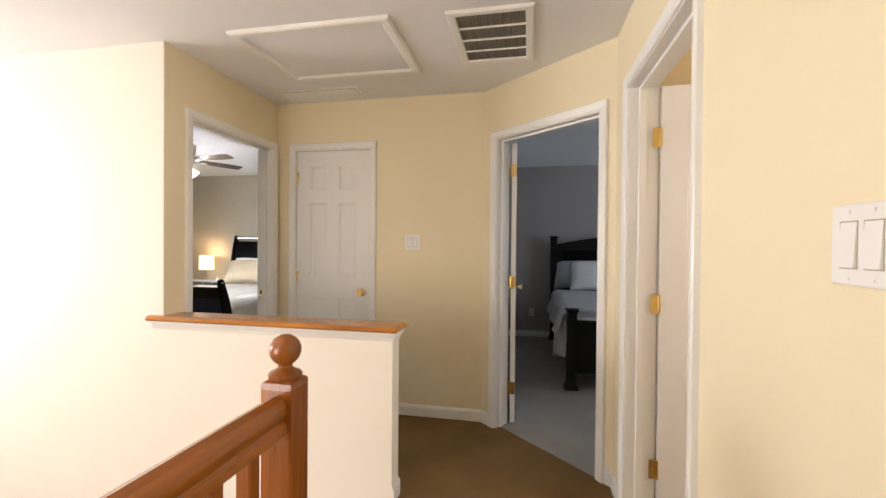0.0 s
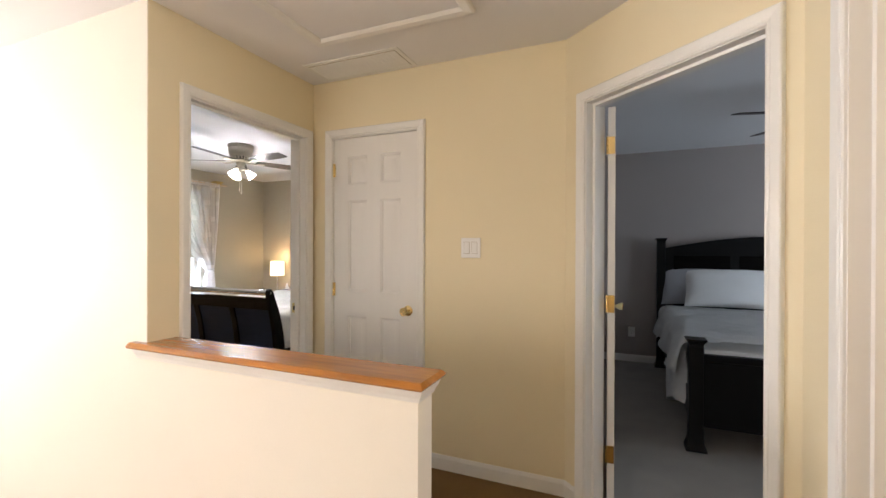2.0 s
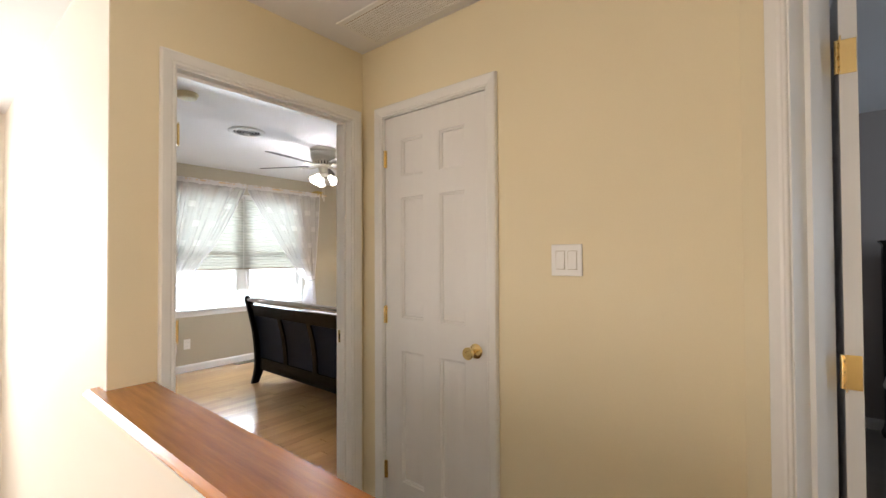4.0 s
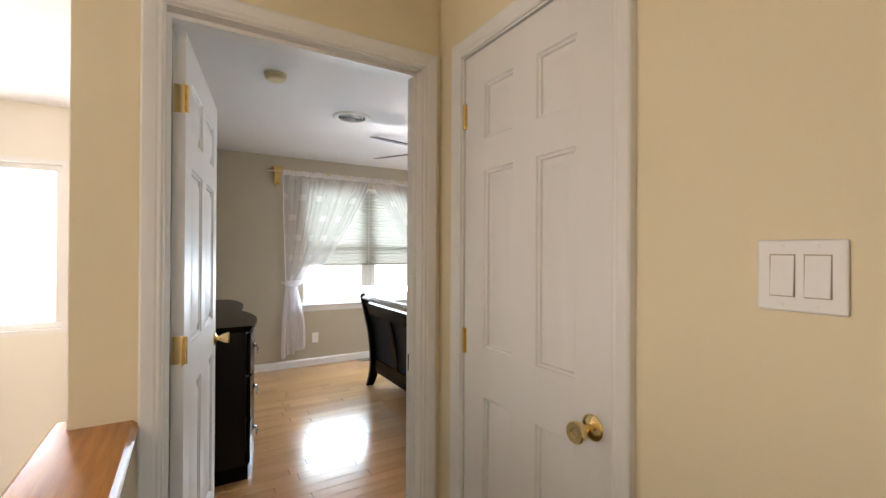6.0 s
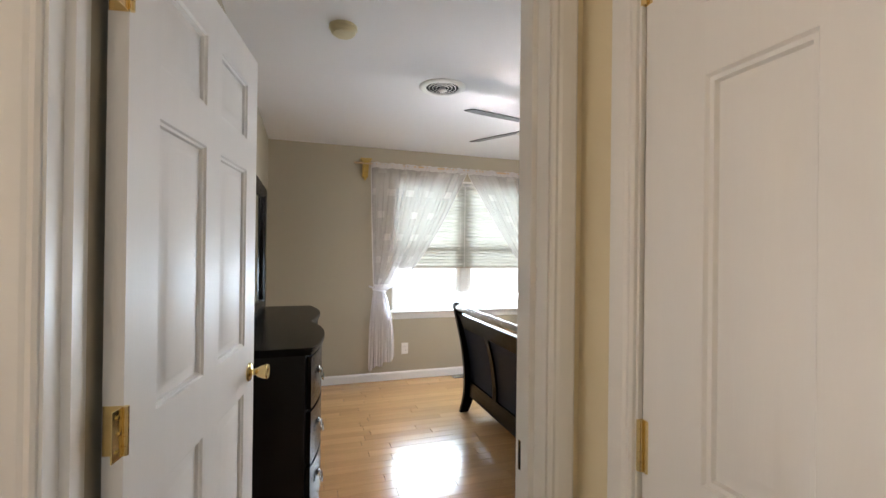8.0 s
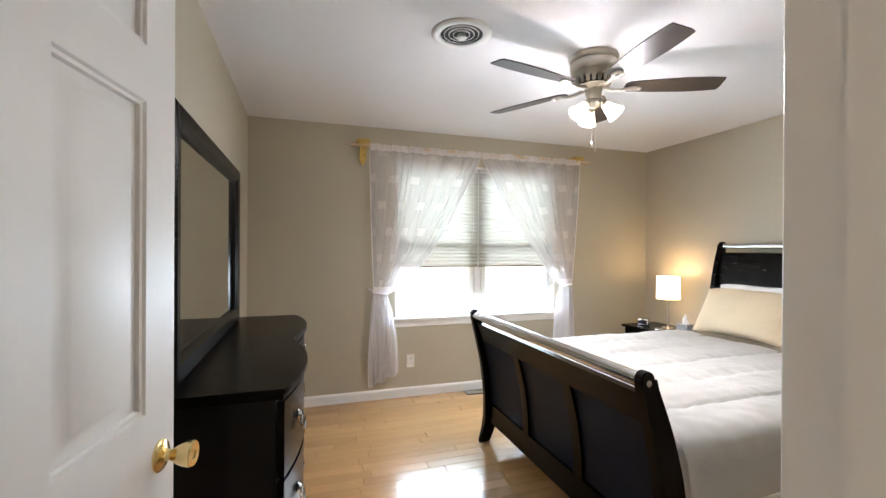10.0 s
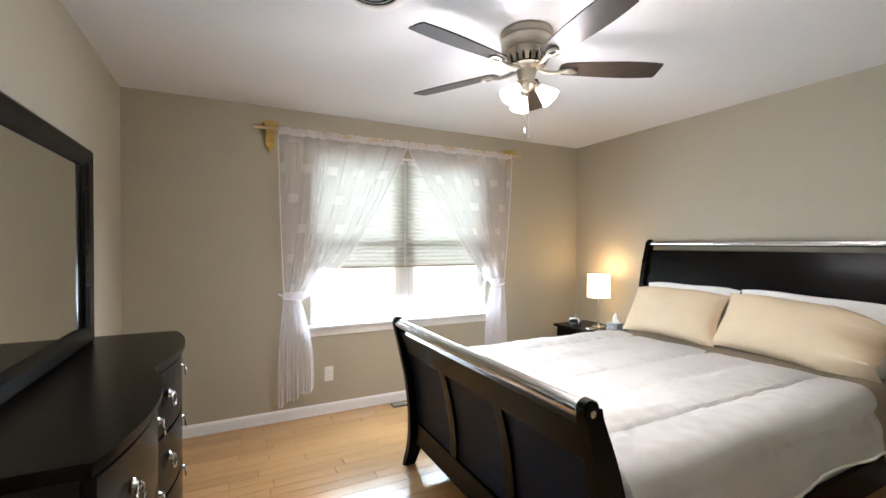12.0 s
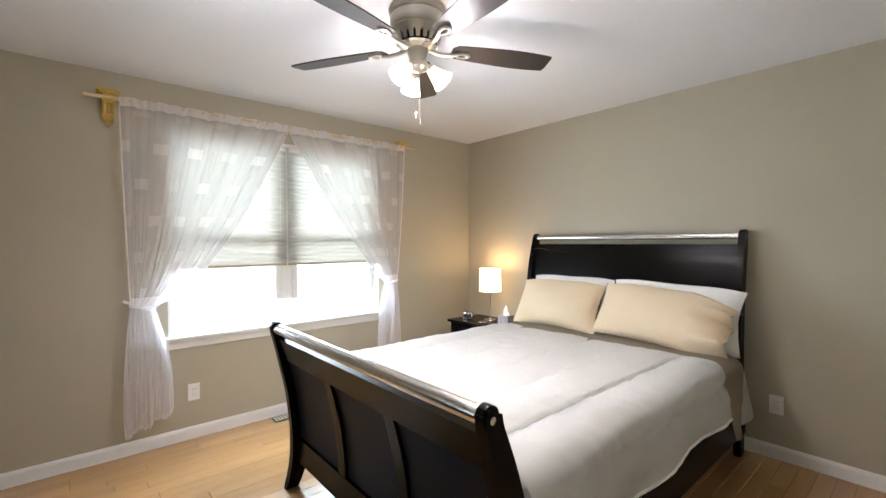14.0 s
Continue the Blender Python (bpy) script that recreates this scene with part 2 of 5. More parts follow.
def wall(name, p0, p1, thick, z0, z1, openings, front, back, label):
    """A wall whose front face runs from p0 to p1 (front to the left of that way), with openings (u0, u1, z0, z1) through it."""
    p0, p1 = Vector((*p0, 0)), Vector((*p1, 0))
    d = (p1 - p0).normalized()
    n = Vector((-d.y, d.x, 0))
    us = sorted({0, (p1 - p0).length, *[u for o in openings for u in o[:2]]})
    zs = sorted({z0, z1, *[z for o in openings for z in o[2:]]})
    def solid(i, j):
        if not (0 <= i < len(us) - 1 and 0 <= j < len(zs) - 1):
            return False
        u, z = (us[i] + us[i + 1]) / 2, (zs[j] + zs[j + 1]) / 2
        return not any(o[0] < u < o[1] and o[2] < z < o[3] for o in openings)
    bm, seen = bmesh.new(), {}
    def v(i, j, k):
        key = (i, j, k)
        if key not in seen:
            seen[key] = bm.verts.new(p0 + d * us[i] - n * thick * k + Vector((0, 0, zs[j])))
        return seen[key]
    for i in range(len(us) - 1):
        for j in range(len(zs) - 1):
            if not solid(i, j):
                continue
            for k in (0, 1):
                f = bm.faces.new((v(i, j, k), v(i + 1, j, k), v(i + 1, j + 1, k), v(i, j + 1, k)))
                f.material_index = k
            for di, dj, a, b in ((-1, 0, (0, 0), (0, 1)), (1, 0, (1, 0), (1, 1)), (0, -1, (0, 0), (1, 0)), (0, 1, (0, 1), (1, 1))):
                if not solid(i + di, j + dj):
                    bm.faces.new((v(i + a[0], j + a[1], 0), v(i + b[0], j + b[1], 0), v(i + b[0], j + b[1], 1), v(i + a[0], j + a[1], 1)))
    ob = part(name, bm, [front, back])
    return tagged(ob, label, "wall", kind="structure")


def u_trim(bm, prof, u0, u1, h, m):
    """Trim round three sides of an opening: prof holds (outwards, proud) points; m takes (u, proud, z) to the world."""
    rows = []
    for a, b in prof:
        rows.append([bm.verts.new(m @ Vector(p)) for p in ((u0 - a, b, 0), (u0 - a, b, h + a), (u1 + a, b, h + a), (u1 + a, b, 0))])
    for r, s in zip(rows, rows[1:] + rows[:1]):
        for k in range(3):
            bm.faces.new((r[k], r[k + 1], s[k + 1], s[k]))
    bm.faces.new([r[0] for r in rows])
    bm.faces.new([r[3] for r in rows])
    return bm


CASING = [(0.005, 0.0), (0.005, 0.009), (0.010, 0.013), (0.017, 0.012), (0.023, 0.0155), (0.040, 0.019), (0.051, 0.0205), (0.056, 0.017), (0.058, 0.0)]


def wall_frame(p0, p1):
    """The matrix from (u along the wall, proud of its front, z) to the world, for a wall from p0 to p1."""
    p0, p1 = Vector((*p0, 0)), Vector((*p1, 0))
    d = (p1 - p0).normalized()
    return Matrix(((d.x, -d.y, 0, p0.x), (d.y, d.x, 0, p0.y), (0, 0, 1, 0), (0, 0, 0, 1)))


def door_frame(name, m, u0, u1, h, thick, label, stop=0.045, both=True):
    t = thing(name, label, "door frame", kind="structure")
    part("casing", u_trim(bmesh.new(), CASING, u0, u1, h, m), WHITE, t)
    if both:
        back = m @ Matrix.Translation((0, -thick, 0)) @ Matrix.Diagonal((1, -1, 1, 1))
        part("casing", u_trim(bmesh.new(), CASING, u0, u1, h, back), WHITE, t)
    jamb = [(0.0, 0.002), (0.018, 0.002), (0.018, -thick - 0.002), (0.0, -thick - 0.002)]
    part("jamb", u_trim(bmesh.new(), jamb, u0, u1, h, m), WHITE, t)
    stop_p = [(-0.012, -stop + 0.0), (0.0, -stop + 0.003), (0.0, -stop - 0.035), (-0.012, -stop - 0.032)]
    part("door_stop", u_trim(bmesh.new(), stop_p, u0, u1, h, m), WHITE, t)
    return t


def panel_rings(bm, face, x0, x1, z0, z1, y, s):
    rings = []
    for inset, deep in ((0, 0), (0.004, 0.005), (0.010, 0.0065), (0.013, 0.0135), (0.022, 0.014), (0.044, 0.005), (0.049, 0.0035)):
        yy = y + s * deep
        rings.append([bm.verts.new(p) for p in ((x0 + inset, yy, z0 + inset), (x1 - inset, yy, z0 + inset), (x1 - inset, yy, z1 - inset), (x0 + inset, yy, z1 - inset))])
    for a, b in zip(rings, rings[1:]):
        for k in range(4):
            bm.faces.new((a[k], a[(k + 1) % 4], b[(k + 1) % 4], b[k]))
    bm.faces.new(rings[-1])


def six_panel(w, h, thick=0.035):
    """A moulded six-panel leaf: hinge edge at x=0, from y=0 to y=thick."""
    bm = bmesh.new()
    st, mid = 0.112, 0.10
    xs = [0, st, (w - mid) / 2, (w + mid) / 2, w - st, w]
    zs = [0, 0.22, 0.86, 1.02, 1.615, 1.72, 1.905, h]
    for y, s in ((0, 1), (thick, -1)):
        for i in range(5):
            for j in range(7):
                if i in (1, 3) and j in (1, 3, 5):
                    panel_rings(bm, None, xs[i], xs[i + 1], zs[j], zs[j + 1], y, s)
                else:
                    bm.faces.new([bm.verts.new(p) for p in ((xs[i], y, zs[j]), (xs[i + 1], y, zs[j]), (xs[i + 1], y, zs[j + 1]), (xs[i], y, zs[j + 1]))])
    for a, b in (((0, 0), (0, h)), ((0, h), (w, h)), ((w, h), (w, 0)), ((w, 0), (0, 0))):
        bm.faces.new([bm.verts.new(p) for p in ((a[0], 0, a[1]), (b[0], 0, b[1]), (b[0], thick, b[1]), (a[0], thick, a[1]))])
    bmesh.ops.remove_doubles(bm, verts=bm.verts, dist=0.0004)
    return bm


KNOB = [(0.0, 0.0), (0.032, 0.0), (0.032, 0.003), (0.028, 0.007), (0.020, 0.010), (0.012, 0.013), (0.0105, 0.020), (0.0125, 0.026),
        (0.019, 0.036), (0.024, 0.048), (0.0262, 0.058), (0.0262, 0.062), (0.024, 0.065), (0.012, 0.0645), (0.010, 0.062), (0.006, 0.062), (0.0, 0.0625)]


def knob(parent, x, y, z, s):
    """A round door knob on the face y, pointing along s * y."""
    m = pose(x, y, z, -90 * s)
    return part("door_knob", lathe(bmesh.new(), KNOB, 28, m), BRASS, parent, "polished brass door knob", True)


def hinge(parent, z, side, leaf_y, closed=False, x=0.0):
    """A butt hinge at the hinge edge; side is the way in y on which the knuckle stands."""
    bm = bmesh.new()
    ky = leaf_y + side * 0.004
    for k in range(5):
        lathe(bm, [(0, 0), (0.0058, 0), (0.0058, 0.0165), (0, 0.0165)], 12, pose(x - 0.002, ky, z - 0.043 + k * 0.0175))
    if not closed:
        box(bm, x - 0.0025, x - 0.0005, leaf_y - side * 0.033, leaf_y, z - 0.044, z + 0.044)
        box(bm, x - 0.037, x - 0.003, leaf_y - side * 0.0005, leaf_y + side * 0.002, z - 0.044, z + 0.044)
        for dz in (-0.03, 0.0, 0.03):
            lathe(bm, [(0, 0.0028), (0.004, 0.0026), (0.004, 0)], 8, pose(x - 0.022 + 0.006 * (dz == 0), leaf_y + side * 0.002, z + dz, -90 * side))
    else:
        box(bm, x - 0.012, x + 0.012, leaf_y, leaf_y + side * 0.002, z - 0.044, z + 0.044)
    return part("hinge", bm, BRASS, parent, "brass butt hinge", True)


def slope_strip(name, a, b, h, t, inward, parent=None, mat=None):
    """A baseboard from a to b; inward is the way into the room."""
    a, b, n = Vector((*a, 0)), Vector((*b, 0)), Vector((*inward, 0)).normalized()
    prof = [(0, 0), (t, 0), (t, h * 0.78), (t * 0.7, h * 0.9), (t * 0.35, h), (0, h)]
    bm = bmesh.new()
    r0, r1 = [[bm.verts.new(p + n * o + Vector((0, 0, z))) for o, z in prof] for p in (a, b)]
    k = len(prof)
    for i in range(k):
        bm.faces.new((r0[i], r0[(i + 1) % k], r1[(i + 1) % k], r1[i]))
    bm.faces.new(r0)
    bm.faces.new(r1)
    ob = part(name, bm, mat or WHITE, parent)
    if parent is None:
        tagged(ob, "white painted wooden baseboard along the wall", "baseboard", kind="structure")
    return ob


# ---- structure ----
XB, YC, YF, XR = -1.747, 3.065, 1.965, 0.71       # bedroom entry wall, closet wall, foyer wall, hall side wall
XW, YH, YL = -5.415, 6.20, 2.168                   # bedroom: window wall, headboard wall, dresser wall
XE = XB - 0.12
A, B = (-0.08, 3.065), (0.71, 2.365)              # ends of the slanting wall
LAB = (Vector(A) - Vector(B)).length

C0, C1 = 0.880, 1.500                           # closet opening along its wall
wall("wall_north", A, (XB, YC), 0.12, -0.1, H, [(C0 - 0.018, C1 + 0.018, -0.1, 2.054)], YELLOW, WHITE, "cream yellow painted hall wall with a closet door")
D0, D1, DH = 2.170, 2.986, 2.042
wall("wall_west", (XB, 6.38), (XB, YF + 0.003), 0.12, -2.8, H, [(6.38 - D1 - 0.018, 6.38 - D0 + 0.018, 0, DH + 0.018)], YELLOW, TAN, "cream yellow hall wall with the bedroom doorway")
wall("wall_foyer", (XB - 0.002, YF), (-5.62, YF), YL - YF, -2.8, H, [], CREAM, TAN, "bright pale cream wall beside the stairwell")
S0, S1 = 0.148, 0.948
wall("wall_slanting", B, A, 0.12, -0.1, H, [(LAB - S1 - 0.018, LAB - S0 + 0.018, -0.1, DH + 0.018)], YELLOW, GREY, "slanting cream yellow wall with a doorway")
R0, R1 = 1.268, 2.082
wall("wall_east", (XR, -1.6), (XR, B[1]), 0.12, -2.8, H, [(R0 + 1.6 - 0.018, R1 + 1.6 + 0.018, 0, DH + 0.018)], YELLOW, YELLOW, "cream yellow hall wall with a side doorway")
# the opening is unseen, cut only to let the added landing lamp in
wall("wall_south", (-4.72, -1.6), (XR, -1.6), 0.12, -2.8, H, [(1.35, 3.5, -0.1, 1.9)], YELLOW, WHITE, "cream yellow wall closing the landing")
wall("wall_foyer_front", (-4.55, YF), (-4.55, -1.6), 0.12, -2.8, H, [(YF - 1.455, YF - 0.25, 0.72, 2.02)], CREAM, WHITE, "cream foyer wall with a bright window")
WY0, WY1, WZ0, WZ1 = 3.39, 5.04, 0.72, 2.13
wall("wall_bedroom_window", (XW, YH + 0.12), (XW, YF), 0.16, -0.1, H, [(YH + 0.12 - WY1, YH + 0.12 - WY0, WZ0, WZ1)], TAN, WHITE, "warm grey bedroom wall with a wide window")
wall("wall_bedroom_headboard", (XE, YH), (XW, YH), 0.12, -0.1, H, [], TAN, WHITE, "warm grey bedroom wall behind the bed")
# the grey bedroom and the side room behind the two other doorways
wall("wall_grey_room_far", (3.6, 6.15), (-0.06, 6.15), 0.12, -0.1, H, [], GREY, WHITE, "grey wall behind the second bed")
wall("wall_grey_room_west", (-0.06, 6.27), (-0.06, 3.19), 0.12, -0.1, H, [], GREY, WHITE, "grey side wall of the second bedroom")
wall("wall_grey_room_east", (3.6, 2.4), (3.6, 6.27), 0.12, -0.1, H, [(1.35, 2.65, 0.75, 2.05)], GREY, WHITE, "grey wall with the second bedroom's window")
wall("wall_grey_room_south", (0.83, 2.52), (3.6, 2.52), 0.12, -0.1, H, [], GREY, YELLOW, "wall between the second bedroom and the side room")
# this small opening is made up, so that the side room's lamp shines in
wall("wall_side_room_east", (2.6, 0.5), (2.6, 2.4), 0.12, -0.1, H, [(0.55, 1.35, 1.0, 2.0)], YELLOW, WHITE, "yellow side room wall with an opening for the added lamp")
wall("wall_side_room_south", (0.83, 0.5), (2.6, 0.5), 0.12, -0.1, H, [], YELLOW, WHITE, "yellow wall closing the side room")

half = thing("half_wall", "cream half wall between hall and stairs with white trim", "half wall", kind="structure")
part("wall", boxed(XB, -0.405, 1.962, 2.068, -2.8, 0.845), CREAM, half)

floor = tagged(part("floor", boxed(-0.40, XR, -1.6, 2.06, -0.25, 0.0), CARPET), "brown carpet of the upstairs hall", "carpet", kind="structure")
bm = bmesh.new()
extrude_outline(bm, [(XB - 0.001, 2.06), (XR, 2.06), (B[0], B[1]), (A[0] + 0.04, A[1] + 0.04), (A[0], YC + 0.06), (XB - 0.001, YC + 0.06)], "z", -0.25, 0.0)
tagged(part("floor_hall", bm, CARPET), "brown carpet in front of the bedroom doors", "carpet", kind="structure")
bm = bmesh.new()
extrude_outline(bm, [(A[0] + 0.04, A[1] + 0.04), (B[0], B[1]), (3.7, 2.36), (3.7, 6.3), (-0.2, 6.3), (-0.2, 3.14)], "z", -0.25, 0.006)
tagged(part("floor_grey_room", bm, CARPET2), "light grey carpet of the second bedroom", "carpet", kind="structure")
tagged(part("floor_side_room", boxed(XR, 2.7, 0.4, 2.36, -0.25, -0.003), CARPET), "brown carpet of the side room", "carpet", kind="structure")
tagged(part("floor_downstairs", boxed(-5.6, XR + 0.1, -1.7, YF, -2.9, -2.75), OAK), "wooden floor at the foot of the stairwell", "floor", kind="structure")
tagged(part("floor_stair_edge", boxed(-0.42, -0.401, -1.6, 1.962, -0.30, -0.002), WHITE), "white edge board of the stairwell opening", "trim", kind="structure")
tagged(part("ceiling", boxed(-5.7, 3.8, -1.75, 6.45, H, H + 0.2), CEIL), "flat white painted ceiling", "ceiling", kind="structure")
bm = bmesh.new()
box(bm, -400, 400, -400, 400, -3.3, -3.2)
tagged(part("ground", bm, GROUND), "green lawn around the house", "ground", kind="structure")

# baseboards
for a, b, n in (((A[0] - C0 + 0.059, YC), (A[0], YC), (0, -1)), ((XB, 3.046), (XB, YC), (1, 0)), ((XR, -1.6), (XR, R0 - 0.059), (-1, 0)), ((XR, R1 + 0.059), (XR, B[1]), (-1, 0)),
                ((XW, YL), (XW, YH), (1, 0)), ((XW, YH), (XE, YH), (0, -1)), ((XW, YL), (XE, YL), (0, 1)), ((XE, 3.06), (XE, YH), (-1, 0)),
                ((-0.06, 6.15), (3.6, 6.15), (0, -1)), ((-0.06, 3.25), (-0.06, 6.15), (1, 0)), ((XB, 2.068), (-0.405, 2.068), (0, 1)), ((-0.405, 1.962), (-0.405, 2.068), (1, 0))):
    slope_strip("baseboard", a, b, 0.085, 0.013, n)
dAB = (Vector(A) - Vector(B)).normalized()
for s0, s1 in ((0.0, LAB - S1 - 0.059), (LAB - S0 + 0.059, LAB)):
    slope_strip("baseboard", Vector(B) + dAB * s0, Vector(B) + dAB * s1, 0.085, 0.013, (-dAB.y, dAB.x))

# door frames
FC = wall_frame(A, (XB, YC))
door_frame("door_frame", FC, C0, C1, 2.036, 0.12, "white moulded casing round the closet door", 0.04)
FB = wall_frame((XB, 6.38), (XB, YF))
door_frame("door_frame", FB, 6.38 - D1, 6.38 - D0, DH, 0.12, "white moulded casing round the bedroom doorway")
sp = thing("strike_plate", "small brass strike plate on the bedroom door jamb", "strike plate", kind="structure")
part("plate", boxed(XE + 0.012, XE + 0.042, D1 - 0.0018, D1 + 0.001, 0.875, 0.94, bevel=0.0006), BRASS, sp)
part("latch_hole", boxed(XE + 0.02, XE + 0.034, D1 - 0.0024, D1 - 0.0015, 0.893, 0.922), DARK, sp)
FS = wall_frame(B, A)
door_frame("door_frame", FS, LAB - S1, LAB - S0, DH, 0.12, "white moulded casing round the slanting doorway")
FR = wall_frame((XR, -1.6), (XR, B[1]))
door_frame("door_frame", FR, R0 + 1.6, R1 + 1.6, DH, 0.12, "white moulded casing round the side doorway")


def door(name, w, h, label, at, knobs, hinges, side, closed=False, inset=0.058):
    t = thing(name, label, "door", at, kind="structure")
    part("leaf", six_panel(w, h), DOORW, t, smooth=True)
    for s in knobs:
        knob(t, w - inset, 0.0 if s < 0 else 0.035, 0.918, s)
    for z in hinges:
        hinge(t, z, side, 0.0 if side < 0 else 0.035, closed)
    part("latch_plate", boxed(w, w + 0.0015, 0.006, 0.029, 0.875, 0.935), BRASS, t)
    return t


# closet door: shut, hinged at its left, flush with the hall
door("door_1", 0.614, 2.024, "shut white six-panel closet door", pose(A[0] - C1 + 0.003, YC + 0.006, 0.008), (-1,), (1.82, 1.03, 0.25), -1, True)
# bedroom door: open into the bedroom
door("door_2", 0.800, 2.026, "white six-panel bedroom door standing open", pose(XE - 0.016, D0 + 0.012, 0.012, 0, 0, 180 - 9.3) @ Matrix.Translation((0.012, -0.035, 0)), (-1, 1), (1.815, 1.025, 0.25), -1)
# second bedroom door, open along the grey wall; side room door, open square to the hall
hs = Vector(B) + dAB * (LAB - S0 - 0.004) + Vector((dAB.y, -dAB.x)) * 0.125
door("door_3", 0.79, 2.026, "white six-panel door swung open into the grey room", pose(hs.x + 0.012, hs.y + 0.01, 0.012, 0, 0, 92) @ Matrix.Translation((0, -0.035, 0)), (-1, 1), (1.83, 1.02, 0.25), 1)
door("door_4", 0.76, 2.026, "white six-panel side room door standing open", pose(XR + 0.138, R1 - 0.012, 0.012, 0, 0, -2), (-1, 1), (1.79, 1.02, 0.25), -1)

# ---- windows ----
SKYGLOW = bpy.data.materials.new("overcast_distance")
SKYGLOW.use_nodes = True
_n = SKYGLOW.node_tree.nodes
_n.remove(_n["Principled BSDF"])
_e = _n.new("ShaderNodeEmission")
_e.inputs[0].default_value, _e.inputs[1].default_value = (0.93, 0.97, 1.0, 1), 3.0
SKYGLOW.node_tree.links.new(_e.outputs[0], _n["Material Output"].inputs[0])
bm = bmesh.new()
bm.faces.new([bm.verts.new(p) for p in ((-9, -14, -3.19), (-9, 20, -3.19), (-9, 20, 14), (-9, -14, 14))])
tagged(part("backdrop", bm, SKYGLOW), "bright white hazy daylight outside the windows", "sky", kind="structure")


def sash(parent, y0, y1, z0, z1, x, wide=0.045):
    bm = bmesh.new()
    for a in ((y0, y1, z0, z0 + wide), (y0, y1, z1 - wide, z1), (y0, y0 + wide, z0 + wide, z1 - wide), (y1 - wide, y1, z0 + wide, z1 - wide)):
        box(bm, x - 0.02, x + 0.02, *a, bevel=0.004)
    s = part("sash", bm, WHITE, parent)
    p = part("pane", boxed(x - 0.003, x + 0.003, y0 + wide - 0.004, y1 - wide + 0.004, z0 + wide - 0.004, z1 - wide + 0.004), GLASS, s)
    p.visible_shadow = False


win = thing("window_1", "wide white double window with a sill and apron", "window", kind="structure")
bm = bmesh.new()
for a in ((WY0, WY1, WZ1 - 0.025, WZ1), (WY0, WY0 + 0.025, WZ0, WZ1 - 0.025), (WY1 - 0.025, WY1, WZ0, WZ1 - 0.025), (WY0 + 0.025, WY1 - 0.025, WZ0, WZ0 + 0.03)):
    box(bm, XW - 0.16, XW + 0.002, *a)
part("window_frame", bm, WHITE, win)
WM = 4.212
part("mullion", boxed(XW - 0.14, XW - 0.056, WM - 0.042, WM + 0.042, WZ0 + 0.03, WZ1 - 0.025, bevel=0.006), WHITE, win)
for y0, y1 in ((WY0 + 0.025, WM - 0.042), (WM + 0.042, WY1 - 0.025)):
    sash(win, y0, y1, WZ0 + 0.03, 1.40, XW - 0.07)
    sash(win, y0, y1, 1.36, WZ1 - 0.025, XW - 0.115)
part("sill", boxed(XW - 0.02, XW + 0.055, WY0 - 0.05, WY1 + 0.05, WZ0 - 0.022, WZ0 + 0.004, bevel=0.008, seg=2), WHITE, win)
part("apron", boxed(XW + 0.001, XW + 0.016, WY0 - 0.03, WY1 + 0.03, WZ0 - 0.085, WZ0 - 0.024, bevel=0.004), WHITE, win)

win2 = thing("window_2", "tall bright white foyer window", "window", kind="structure")
bm = bmesh.new()
for a in ((0.25, 1.455, 1.985, 2.02), (0.25, 0.285, 0.72, 1.985), (1.42, 1.455, 0.72, 1.985), (0.285, 1.42, 0.72, 0.755)):
    box(bm, -4.67, -4.548, *a)
part("window_frame", bm, WHITE, win2)
sash(win2, 0.285, 1.42, 0.755, 1.985, -4.62)


def pleated_shade(y0, y1, ztop, zbot):
    t = thing("window_shade", "half-lowered cream pleated cellular window shade", "window shade", group="window shades")
    bm = bmesh.new()
    n, x = 26, XW - 0.034
    for side in (1, -1):
        rows = []
        for i in range(2 * n + 1):
            z = ztop + (zbot - ztop) * i / (2 * n)
            dx = side * (0.016 if i % 2 else 0.003)
            rows.append([bm.verts.new((x + dx, y, z)) for y in (y0, y1)])
        for a, b in zip(rows, rows[1:]):
            bm.faces.new((a[0], a[1], b[1], b[0]))
    part("pleats", bm, PLEAT, t)
    part("head_rail", boxed(x - 0.018, x + 0.018, y0, y1, ztop, ztop + 0.025, bevel=0.003), WHITE, t)
    part("bottom_rail", boxed(x - 0.013, x + 0.013, y0, y1, zbot - 0.016, zbot, bevel=0.003), SHEET, t)
    part("cord", tube(bmesh.new(), [(x + 0.022, y1 - 0.05, ztop), (x + 0.022, y1 - 0.05, zbot + 0.05)], 0.0012, 5), WHITE, t)


pleated_shade(WY0 + 0.03, WM - 0.009, WZ1 - 0.052, 1.188)
pleated_shade(WM + 0.009, WY1 - 0.03, WZ1 - 0.052, 1.188)


